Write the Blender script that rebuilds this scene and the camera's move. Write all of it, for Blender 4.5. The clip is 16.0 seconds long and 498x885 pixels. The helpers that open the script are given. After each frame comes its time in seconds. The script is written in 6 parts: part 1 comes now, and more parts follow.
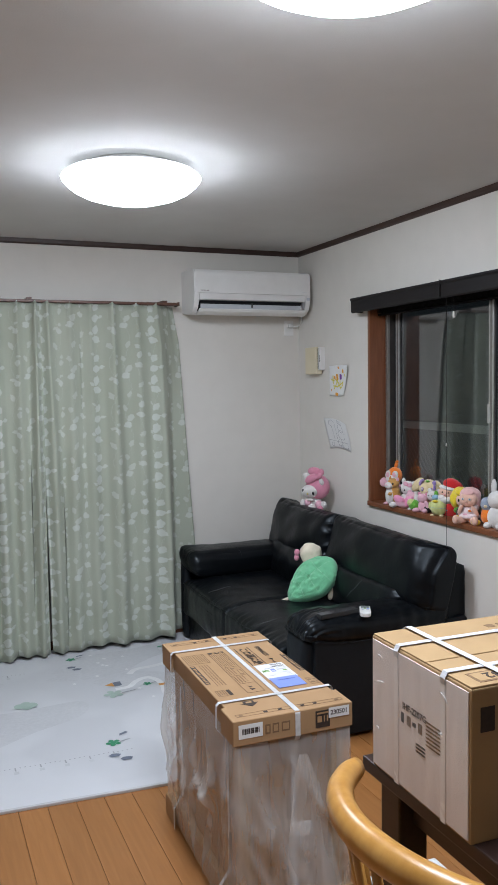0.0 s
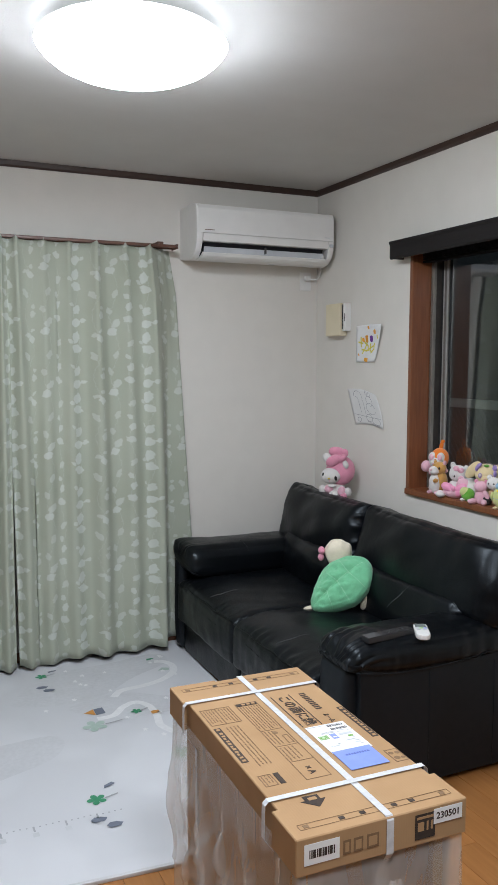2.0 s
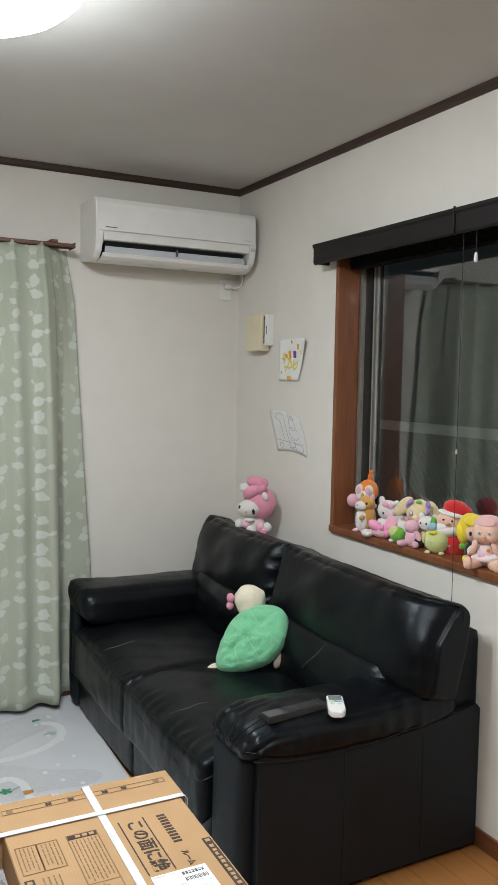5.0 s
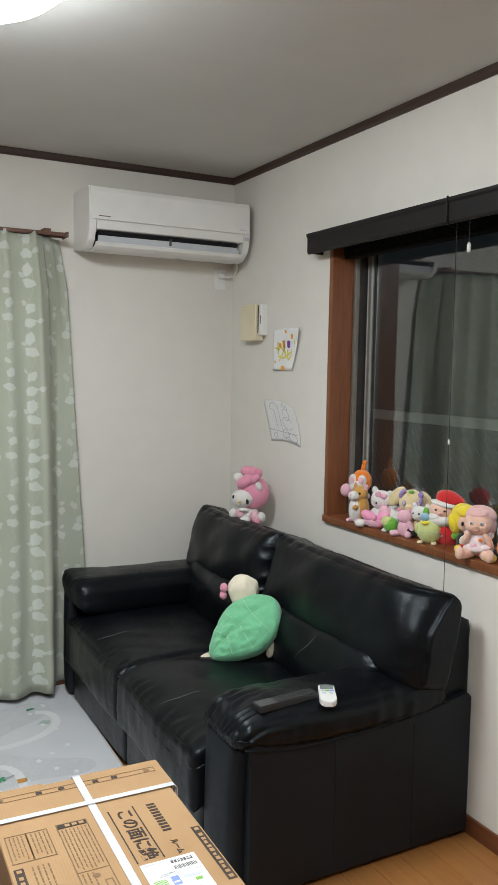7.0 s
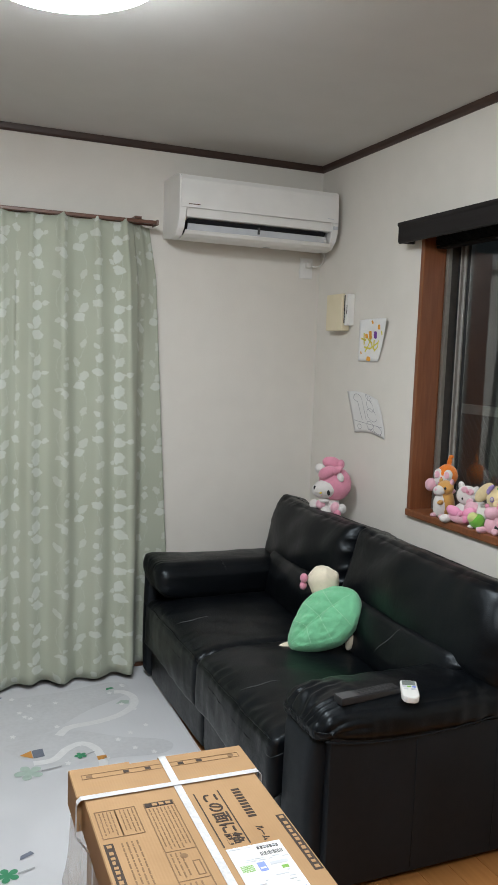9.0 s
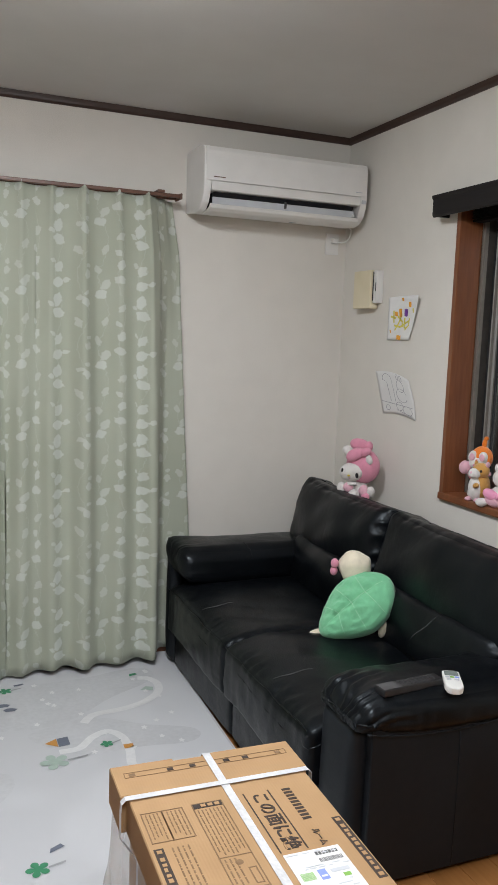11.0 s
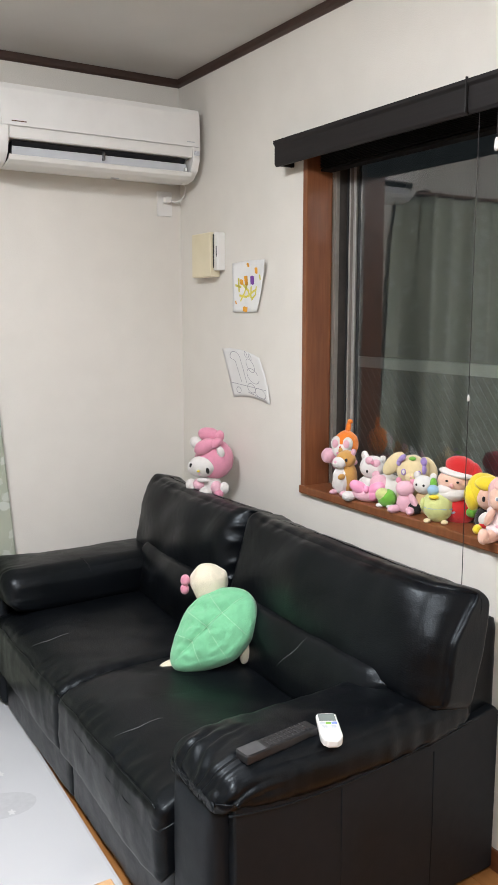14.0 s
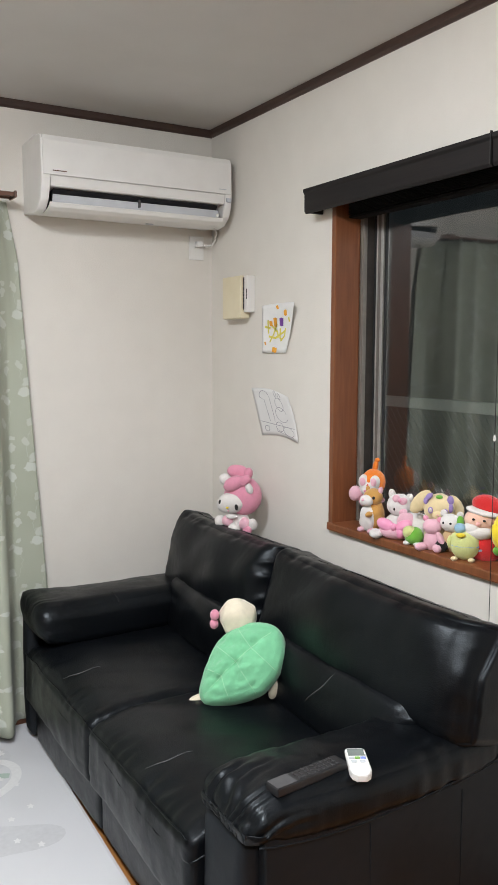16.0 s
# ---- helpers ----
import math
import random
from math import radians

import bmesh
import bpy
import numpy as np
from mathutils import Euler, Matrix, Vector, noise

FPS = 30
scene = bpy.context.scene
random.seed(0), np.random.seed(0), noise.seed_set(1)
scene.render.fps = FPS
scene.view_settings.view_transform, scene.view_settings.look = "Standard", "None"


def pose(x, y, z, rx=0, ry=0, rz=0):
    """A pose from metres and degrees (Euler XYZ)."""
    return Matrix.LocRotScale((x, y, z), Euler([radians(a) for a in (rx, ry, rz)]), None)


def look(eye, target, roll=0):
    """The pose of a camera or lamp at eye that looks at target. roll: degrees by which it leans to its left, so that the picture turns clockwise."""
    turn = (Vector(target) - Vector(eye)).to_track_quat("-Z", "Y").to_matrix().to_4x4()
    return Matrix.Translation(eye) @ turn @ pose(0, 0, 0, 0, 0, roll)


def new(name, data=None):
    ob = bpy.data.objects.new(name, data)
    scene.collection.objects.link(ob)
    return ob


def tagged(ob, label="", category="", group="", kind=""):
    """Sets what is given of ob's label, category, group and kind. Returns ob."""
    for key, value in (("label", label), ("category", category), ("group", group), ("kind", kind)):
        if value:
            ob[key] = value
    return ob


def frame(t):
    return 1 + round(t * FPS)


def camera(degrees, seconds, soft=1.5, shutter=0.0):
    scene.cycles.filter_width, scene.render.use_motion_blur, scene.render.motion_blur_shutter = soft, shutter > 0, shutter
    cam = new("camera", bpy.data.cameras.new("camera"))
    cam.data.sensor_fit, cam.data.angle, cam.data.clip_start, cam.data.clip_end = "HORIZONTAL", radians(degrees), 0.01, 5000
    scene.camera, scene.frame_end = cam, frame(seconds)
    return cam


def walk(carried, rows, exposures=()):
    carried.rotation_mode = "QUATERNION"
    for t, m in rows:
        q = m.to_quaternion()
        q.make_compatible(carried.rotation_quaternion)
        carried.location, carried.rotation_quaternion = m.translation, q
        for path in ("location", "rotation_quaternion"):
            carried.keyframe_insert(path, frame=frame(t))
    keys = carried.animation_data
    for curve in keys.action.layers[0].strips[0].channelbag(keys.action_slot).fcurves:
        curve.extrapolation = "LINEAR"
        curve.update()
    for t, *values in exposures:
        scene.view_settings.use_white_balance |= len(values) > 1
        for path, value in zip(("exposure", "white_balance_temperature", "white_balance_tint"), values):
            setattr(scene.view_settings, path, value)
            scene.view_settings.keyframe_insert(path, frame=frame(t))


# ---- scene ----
cam = camera(34.2, 16.0)
METRES, EYE, TILT, LEAN, TURN = 2.7, 1.81, 0.0, 0.0, -21.8
PATH = [
    (0, (0.168, 0.569, 1.562), (0.939, 2.409, 1.416), -0.9),
    (0.2, (0.177, 0.664, 1.573), (0.983, 2.487, 1.406), -0.2),
    (0.5, (0.171, 0.792, 1.542), (1.011, 2.597, 1.347), 0.0),
    (1, (0.105, 1.043, 1.53), (0.985, 2.828, 1.326), 0.2),
    (1.5, (0.193, 1.214, 1.499), (1.069, 3.001, 1.302), 0.0),
    (2, (0.31, 1.391, 1.476), (1.14, 3.2, 1.278), 0.1),
    (2.5, (0.411, 1.617, 1.472), (1.287, 3.406, 1.294), 0.9),
    (3, (0.568, 1.693, 1.467), (1.467, 3.472, 1.296), 0.3),
    (3.5, (0.688, 1.726, 1.463), (1.583, 3.508, 1.315), -0.5),
    (4, (0.702, 1.749, 1.476), (1.606, 3.527, 1.333), -0.0),
    (6.5, (0.71, 1.724, 1.478), (1.656, 3.477, 1.297), 1.6),
    (7, (0.717, 1.734, 1.481), (1.653, 3.492, 1.3), 1.0),
    (7.5, (0.718, 1.736, 1.483), (1.644, 3.5, 1.302), 1.4),
    (8, (0.69, 1.752, 1.493), (1.549, 3.549, 1.314), 2.1),
    (8.5, (0.682, 1.757, 1.487), (1.473, 3.584, 1.292), 2.3),
    (10.8, (0.668, 1.839, 1.456), (1.426, 3.673, 1.206), 2.1),
    (11, (0.639, 1.877, 1.465), (1.398, 3.71, 1.208), 2.1),
    (11.5, (0.572, 1.999, 1.452), (1.345, 3.823, 1.173), 2.2),
    (12, (0.66, 2.09, 1.453), (1.517, 3.882, 1.227), 2.0),
    (12.5, (0.805, 2.162, 1.47), (1.764, 3.906, 1.279), -0.8),
    (13, (0.892, 2.228, 1.471), (1.935, 3.913, 1.203), -1.6),
    (13.5, (0.919, 2.293, 1.483), (1.987, 3.957, 1.182), -0.7),
    (14, (0.934, 2.274, 1.47), (1.986, 3.946, 1.157), -0.1),
    (14.5, (0.924, 2.263, 1.475), (1.976, 3.935, 1.163), 0.3),
    (15, (0.901, 2.244, 1.483), (1.947, 3.93, 1.231), 1.2),
    (15.5, (0.876, 2.249, 1.475), (1.891, 3.959, 1.254), 0.6),
    (16, (0.884, 2.234, 1.48), (1.894, 3.945, 1.258), 0.1),
]
walk(cam, [(t, look(eye, target, roll)) for t, eye, target, roll in PATH],
     [(0.0, -0.2, 5950, 13), (1.5, -0.1, 6050, 12), (2.5, -0.08, 6200, 12), (3.5, 0.0, 6450, 10), (7.0, 0.05, 6450, 8.5), (8.5, -0.01, 6410, 9.5),
      (11.0, -0.08, 6490, 13), (11.6, -0.09, 6500, 13), (12.0, 0.12, 6510, 13), (12.5, 0.05, 6560, 13), (13.0, 0.53, 6550, 14), (13.5, 0.59, 6550, 14), (14.5, 0.56, 6550, 14), (15.5, 0.62, 6550, 13), (16.0, 0.44, 6550, 13)])

# ---- world: night outside ----
world = bpy.data.worlds.new("night")
scene.world = world
world.use_nodes = True
world.node_tree.nodes["Background"].inputs[0].default_value = (0.046, 0.056, 0.062, 1)
world.node_tree.nodes["Background"].inputs[1].default_value = 0.75
LAMP = 55.0            # strength of the ceiling lamps' diffusers
WX, NY, TOP = 2.535, 5.345, 2.40   # window wall, curtain wall, ceiling


# ---- materials ----
def mat(name, color, rough=0.5, metal=0.0, spec=0.5):
    m = bpy.data.materials.new(name)
    m.use_nodes = True
    b = m.node_tree.nodes["Principled BSDF"]
    b.inputs["Base Color"].default_value = (*color, 1)
    b.inputs["Roughness"].default_value = rough
    b.inputs["Metallic"].default_value = metal
    b.inputs["Specular IOR Level"].default_value = spec
    return m, m.node_tree.nodes, m.node_tree.links, b


def noise_node(n, l, scale, detail=4.0, coord=None, dist=0.0):
    t = n.new("ShaderNodeTexNoise")
    t.inputs["Scale"].default_value = scale
    t.inputs["Detail"].default_value = detail
    t.inputs["Distortion"].default_value = dist
    if coord is not None:
        l.new(coord, t.inputs["Vector"])
    return t


def ramp(n, l, fac, stops):
    r = n.new("ShaderNodeValToRGB")
    r.color_ramp.elements[0].position, r.color_ramp.elements[0].color = stops[0][0], (*stops[0][1], 1)
    r.color_ramp.elements[1].position, r.color_ramp.elements[1].color = stops[-1][0], (*stops[-1][1], 1)
    for p, c in stops[1:-1]:
        r.color_ramp.elements.new(p).color = (*c, 1)
    l.new(fac, r.inputs["Fac"])
    return r


def bump(n, l, b, height, strength, distance):
    u = n.new("ShaderNodeBump")
    u.inputs["Strength"].default_value, u.inputs["Distance"].default_value = strength, distance
    l.new(height, u.inputs["Height"])
    l.new(u.outputs["Normal"], b.inputs["Normal"])
    return u


def coords(n, l, scale=(1, 1, 1)):
    t, m = n.new("ShaderNodeTexCoord"), n.new("ShaderNodeMapping")
    m.inputs["Scale"].default_value = scale
    l.new(t.outputs["Object"], m.inputs["Vector"])
    return m.outputs["Vector"]


def mixed(name, c0, c1, scale, rough, grain=0.0, grain_scale=300.0, stretch=(1, 1, 1), metal=0.0, spec=0.5, big=0.12):
    """A surface that varies between two colours, with a fine relief."""
    m, n, l, b = mat(name, c0, rough, metal, spec)
    v = coords(n, l, stretch)
    a, s = noise_node(n, l, scale, 6, v), noise_node(n, l, scale * big, 2, v)
    k = n.new("ShaderNodeMath")
    k.operation = "MULTIPLY_ADD"
    l.new(a.outputs["Fac"], k.inputs[0])
    k.inputs[1].default_value = 0.6
    j = n.new("ShaderNodeMath")
    j.operation = "MULTIPLY"
    j.inputs[1].default_value = 0.4
    l.new(s.outputs["Fac"], j.inputs[0])
    l.new(j.outputs[0], k.inputs[2])
    r = ramp(n, l, k.outputs[0], [(0.35, c0), (0.65, c1)])
    l.new(r.outputs["Color"], b.inputs["Base Color"])
    if grain:
        g = noise_node(n, l, grain_scale, 3, v)
        bump(n, l, b, g.outputs["Fac"], grain, 0.002)
    return m


def plush(name, c, c2=None):
    c2 = c2 or tuple(x * 0.89 for x in c)
    m = mixed(name, c2, c, 60, 0.95, 0.9, 300)
    b = m.node_tree.nodes["Principled BSDF"]
    b.inputs["Sheen Weight"].default_value = 0.35
    b.inputs["Specular IOR Level"].default_value = 0.1
    return m


M_WALL = mixed("wallpaper", (0.700, 0.669, 0.612), (0.732, 0.700, 0.642), 9, 0.85, 0.35, 260, spec=0.25)
M_CEIL = mixed("ceiling_paper", (0.60, 0.59, 0.568), (0.63, 0.62, 0.598), 6, 0.9, 0.3, 200, spec=0.2)
M_TRIM = mixed("dark_trim", (0.035, 0.018, 0.013), (0.055, 0.028, 0.02), 30, 0.45, 0.1, 200, (1, 1, 6))
M_CASING = mixed("casing_wood", (0.16, 0.052, 0.02), (0.235, 0.085, 0.033), 14, 0.38, 0.08, 120, (6, 6, 0.5))
M_BASE = mixed("baseboard_wood", (0.12, 0.04, 0.016), (0.18, 0.065, 0.026), 14, 0.4, 0.08, 120, (5, 0.5, 5))
M_JOINT = mixed("joint_dark", (0.16, 0.068, 0.023), (0.19, 0.082, 0.03), 40, 0.7)
M_MATEDGE = mixed("mat_edge", (0.50, 0.50, 0.51), (0.57, 0.57, 0.58), 30, 0.7)
M_PLASTIC = mixed("white_plastic", (0.74, 0.73, 0.70), (0.79, 0.78, 0.75), 12, 0.38, 0.03, 300)
M_CREAM = mixed("cream_plastic", (0.72, 0.64, 0.44), (0.77, 0.69, 0.50), 14, 0.45)
M_FLAP = mixed("grey_plastic", (0.50, 0.52, 0.55), (0.56, 0.58, 0.61), 20, 0.35)
M_SLOT = mixed("dark_slot", (0.012, 0.012, 0.014), (0.02, 0.02, 0.022), 20, 0.6)
M_ALU = mixed("bronze_aluminium", (0.20, 0.182, 0.16), (0.25, 0.23, 0.205), 40, 0.42, 0.03, 300, metal=0.4)
M_TRACK = mixed("dark_bronze", (0.045, 0.04, 0.036), (0.07, 0.062, 0.055), 40, 0.5, metal=0.3)
M_ALUL = mixed("bright_aluminium", (0.55, 0.54, 0.51), (0.62, 0.61, 0.58), 40, 0.35, metal=0.7)
# Pale grey puts the thin highlight along the leather creases into the colour.
M_WORN_GLINT = mixed("worn_crease_highlight", (0.05, 0.052, 0.056), (0.12, 0.122, 0.126), 90, 0.55)
M_RUBBER = mixed("black_rubber", (0.012, 0.012, 0.012), (0.02, 0.02, 0.02), 40, 0.7)
M_BLIND = mixed("blind_black", (0.008, 0.0065, 0.0068), (0.013, 0.0108, 0.011), 18, 0.55, 0.1, 150, (1, 0.2, 6), spec=0.3)
# Darker, duller copy of the blind's black, with the valance's shade in its colour.
M_SLAT_SHADED = mixed("slat_black_shaded", (0.005, 0.0045, 0.0045), (0.008, 0.007, 0.007), 18, 0.8, 0.1, 150, spec=0.12)
M_ROD = mixed("rail_brown", (0.10, 0.045, 0.028), (0.15, 0.07, 0.045), 30, 0.4)
M_BAND = mixed("strap_white", (0.52, 0.52, 0.53), (0.66, 0.66, 0.67), 90, 0.32, 0.25, 260, (1, 1, 1))
M_BANDP = mixed("strap_under_film", (0.86, 0.79, 0.74), (0.89, 0.83, 0.78), 60, 0.5)
M_INK = mixed("print_ink", (0.030, 0.020, 0.015), (0.055, 0.036, 0.025), 80, 0.8)
M_INKL = mixed("print_ink_light", (0.17, 0.10, 0.048), (0.23, 0.138, 0.07), 80, 0.85)
M_PAPER = mixed("white_paper", (0.78, 0.78, 0.77), (0.84, 0.84, 0.83), 20, 0.7)
M_THIN = mixed("thin_paper", (0.70, 0.695, 0.68), (0.745, 0.74, 0.725), 14, 0.7)
M_SHEET = mixed("pinkish_sheet", (0.84, 0.755, 0.70), (0.87, 0.785, 0.73), 12, 0.7)
M_SLIP = mixed("blue_slip", (0.20, 0.27, 0.66), (0.24, 0.32, 0.72), 20, 0.6)
M_STAMP = mixed("stamp_blue", (0.10, 0.14, 0.42), (0.13, 0.18, 0.48), 30, 0.6)
M_GREEN = mixed("label_green", (0.16, 0.36, 0.06), (0.22, 0.44, 0.09), 40, 0.7)
M_TABLE = mixed("table_dark_wood", (0.022, 0.012, 0.010), (0.042, 0.022, 0.017), 16, 0.33, 0.08, 140, (5, 0.5, 5))
M_CHAIR = mixed("chair_honey_wood", (0.45, 0.215, 0.042), (0.59, 0.315, 0.08), 10, 0.3, 0.05, 120, (4, 4, 0.8))
M_BLACKP = mixed("remote_black", (0.012, 0.012, 0.013), (0.022, 0.022, 0.024), 50, 0.35)
M_GREYP = mixed("remote_grey", (0.06, 0.06, 0.062), (0.085, 0.085, 0.087), 50, 0.5)
M_BTN = mixed("remote_button", (0.025, 0.025, 0.027), (0.04, 0.04, 0.042), 50, 0.5)
M_LCD = mixed("remote_display", (0.17, 0.20, 0.19), (0.22, 0.25, 0.23), 30, 0.2)
M_CORD = mixed("dark_cord", (0.02, 0.018, 0.017), (0.035, 0.03, 0.028), 60, 0.7)
M_OUT = mixed("outdoor_wall", (0.22, 0.225, 0.225), (0.27, 0.275, 0.27), 5, 0.9, 0.3, 60)
M_RAILW = mixed("outdoor_rail", (0.60, 0.62, 0.58), (0.70, 0.71, 0.66), 10, 0.6)
M_WIRE = mixed("fence_wire", (0.26, 0.29, 0.28), (0.40, 0.44, 0.43), 40, 0.45, metal=0.3)
M_GROUND = mixed("ground_concrete", (0.10, 0.10, 0.095), (0.15, 0.145, 0.14), 4, 0.9, 0.3, 80)


def floor_material():
    m, n, l, b = mat("oak_floor", (0.4, 0.2, 0.08), 0.36, 0, 0.45)
    v = coords(n, l, (9, 0.7, 9))
    g = noise_node(n, l, 6, 8, v, 0.6)
    f = noise_node(n, l, 60, 4, v)
    r = ramp(n, l, g.outputs["Fac"], [(0.3, (0.315, 0.132, 0.038)), (0.55, (0.352, 0.152, 0.046)), (0.75, (0.382, 0.170, 0.055))])
    o = n.new("ShaderNodeObjectInfo")
    h = n.new("ShaderNodeHueSaturation")
    k = n.new("ShaderNodeMapRange")
    k.inputs["To Min"].default_value, k.inputs["To Max"].default_value = 0.92, 1.08
    l.new(o.outputs["Random"], k.inputs["Value"])
    l.new(k.outputs[0], h.inputs["Value"])
    l.new(r.outputs["Color"], h.inputs["Color"])
    l.new(h.outputs["Color"], b.inputs["Base Color"])
    bump(n, l, b, f.outputs["Fac"], 0.08, 0.001)
    return m


def leather_material(name="black_leather", relief=0.18, spec=0.26, rough=0.05, tone=1.0):
    """Black hide: pebbled grain, soft creases and a faintly cool gloss."""
    m, n, l, b = mat(name, (0.008, 0.008, 0.009), 0.36, 0, spec)
    b.inputs["Specular Tint"].default_value = (0.86, 0.95, 1.0, 1)
    v = coords(n, l)
    a = noise_node(n, l, 5, 5, v)
    r = ramp(n, l, a.outputs["Fac"], [(0.3, (0.0020 * tone, 0.0025 * tone, 0.0034 * tone)), (0.7, (0.0045 * tone, 0.0054 * tone, 0.0070 * tone))])
    l.new(r.outputs["Color"], b.inputs["Base Color"])
    fine = noise_node(n, l, 38, 4, v)
    k0 = n.new("ShaderNodeMath")
    k0.operation = "MULTIPLY_ADD"
    l.new(fine.outputs["Fac"], k0.inputs[0])
    k0.inputs[1].default_value = 0.45
    j0 = n.new("ShaderNodeMath")
    j0.operation = "MULTIPLY"
    j0.inputs[1].default_value = 0.55
    l.new(a.outputs["Fac"], j0.inputs[0])
    l.new(j0.outputs[0], k0.inputs[2])
    q = ramp(n, l, k0.outputs[0], [(0.36, (0.24 + rough,) * 3), (0.64, (0.34 + rough,) * 3)])
    l.new(q.outputs["Color"], b.inputs["Roughness"])
    vor = n.new("ShaderNodeTexVoronoi")
    vor.inputs["Scale"].default_value = 260
    l.new(v, vor.inputs["Vector"])
    w = noise_node(n, l, 12, 8, v, 1.0)
    # sharp creases: the folds of a stretched noise, in two directions
    total = None
    for stretch, scale, share in (((3.2, 1.0, 2.4), 5.5, 0.14), ((1.0, 3.4, 1.6), 7.5, 0.12), ((2.2, 2.2, 1.0), 19.0, 0.06)):
        c = noise_node(n, l, scale, 3, coords(n, l, stretch), 0.7)
        d = n.new("ShaderNodeMath")
        d.operation = "SUBTRACT"
        l.new(c.outputs["Fac"], d.inputs[0])
        d.inputs[1].default_value = 0.5
        e = n.new("ShaderNodeMath")
        e.operation = "ABSOLUTE"
        l.new(d.outputs[0], e.inputs[0])
        f = n.new("ShaderNodeMath")
        f.operation = "MULTIPLY_ADD"
        l.new(e.outputs[0], f.inputs[0])
        f.inputs[1].default_value = share * 2.2
        if total is None:
            l.new(w.outputs["Fac"], f.inputs[2])
        else:
            l.new(total, f.inputs[2])
        total = f.outputs[0]
    k = n.new("ShaderNodeMath")
    k.operation = "MULTIPLY_ADD"
    l.new(vor.outputs["Distance"], k.inputs[0])
    k.inputs[1].default_value = 0.17
    l.new(total, k.inputs[2])
    bump(n, l, b, k.outputs[0], relief, 0.009)
    return m


def curtain_material():
    """Sage green weave with columns of paler woven leaves, repeating every 0.29 m."""
    m, n, l, b = mat("sage_curtain", (0.36, 0.41, 0.31), 0.85, 0, 0.15)
    u = n.new("ShaderNodeUVMap")
    base = noise_node(n, l, 3, 3, u.outputs["UV"])
    weave = noise_node(n, l, 500, 2, u.outputs["UV"])
    wob = noise_node(n, l, 60, 2, u.outputs["UV"])
    r = ramp(n, l, base.outputs["Fac"], [(0.3, (0.388, 0.413, 0.328)), (0.7, (0.428, 0.453, 0.367))])
    add = n.new("ShaderNodeVectorMath")
    add.operation = "MULTIPLY_ADD"
    l.new(wob.outputs["Color"], add.inputs[0])
    add.inputs[1].default_value = (0.020, 0.020, 0)
    l.new(u.outputs["UV"], add.inputs[2])
    wrap = n.new("ShaderNodeVectorMath")
    wrap.operation = "WRAP"
    l.new(add.outputs[0], wrap.inputs[0])
    wrap.inputs[1].default_value, wrap.inputs[2].default_value = (0.33, 0.29, 1), (0, 0, -1)
    tot = None

    def calc(op, a, c=None, d=None):
        x = n.new("ShaderNodeMath")
        x.operation = op
        for i, q in enumerate((a, c, d)):
            if q is None:
                continue
            if isinstance(q, (int, float)):
                x.inputs[i].default_value = q
            else:
                l.new(q, x.inputs[i])
        return x.outputs[0]

    # place across and up, half length, half width, turn, paleness
    leaves = ((0.055, 0.250, 0.024, 0.018, 60, 0.9), (0.052, 0.188, 0.024, 0.020, 20, 1.0), (0.088, 0.198, 0.014, 0.010, 15, 0.8), (0.050, 0.120, 0.027, 0.020, 75, 1.0), (0.024, 0.100, 0.013, 0.009, -40, 0.7),
              (0.054, 0.066, 0.026, 0.021, -25, 0.95), (0.030, 0.272, 0.013, 0.008, -45, 0.6), (0.140, 0.130, 0.016, 0.010, 10, 0.6), (0.160, 0.112, 0.019, 0.014, -70, 0.8), (0.164, 0.152, 0.011, 0.008, 40, 0.6),
              (0.134, 0.030, 0.022, 0.013, -60, 0.55), (0.166, 0.226, 0.018, 0.012, 80, 0.55), (0.170, 0.260, 0.010, 0.008, 30, 0.5), (0.238, 0.190, 0.026, 0.016, 50, 0.6), (0.222, 0.150, 0.022, 0.018, 20, 0.9),
              (0.238, 0.040, 0.022, 0.013, 65, 0.45), (0.212, 0.250, 0.018, 0.012, -70, 0.45), (0.296, 0.270, 0.020, 0.014, 70, 0.85), (0.290, 0.210, 0.022, 0.017, -30, 0.8), (0.298, 0.095, 0.020, 0.013, 50, 0.6), (0.286, 0.030, 0.015, 0.011, -60, 0.7))
    for x, y, la, lw, turn, pale in leaves:
        mp = n.new("ShaderNodeMapping")
        mp.vector_type = "TEXTURE"
        mp.inputs["Location"].default_value = (x, y, 0)
        mp.inputs["Rotation"].default_value = (0, 0, math.radians(turn))
        mp.inputs["Scale"].default_value = (la * 1.06, lw * 0.98, 1)
        l.new(wrap.outputs[0], mp.inputs["Vector"])
        sep = n.new("ShaderNodeSeparateXYZ")
        l.new(mp.outputs[0], sep.inputs[0])
        shape = calc("MULTIPLY_ADD", sep.outputs[0], sep.outputs[0], calc("POWER", calc("ABSOLUTE", sep.outputs[1]), 1.15))
        soft_edge = calc("MULTIPLY", calc("SUBTRACT", 1.12, shape), 4.0)
        mask = calc("MULTIPLY", calc("MINIMUM", calc("MAXIMUM", soft_edge, 0.0), 1.0), 0.26 + 0.52 * pale)
        tot = mask if tot is None else calc("MAXIMUM", tot, mask)
    # thin woven twigs that wind up between the leaves
    sp = n.new("ShaderNodeSeparateXYZ")
    l.new(wrap.outputs[0], sp.inputs[0])
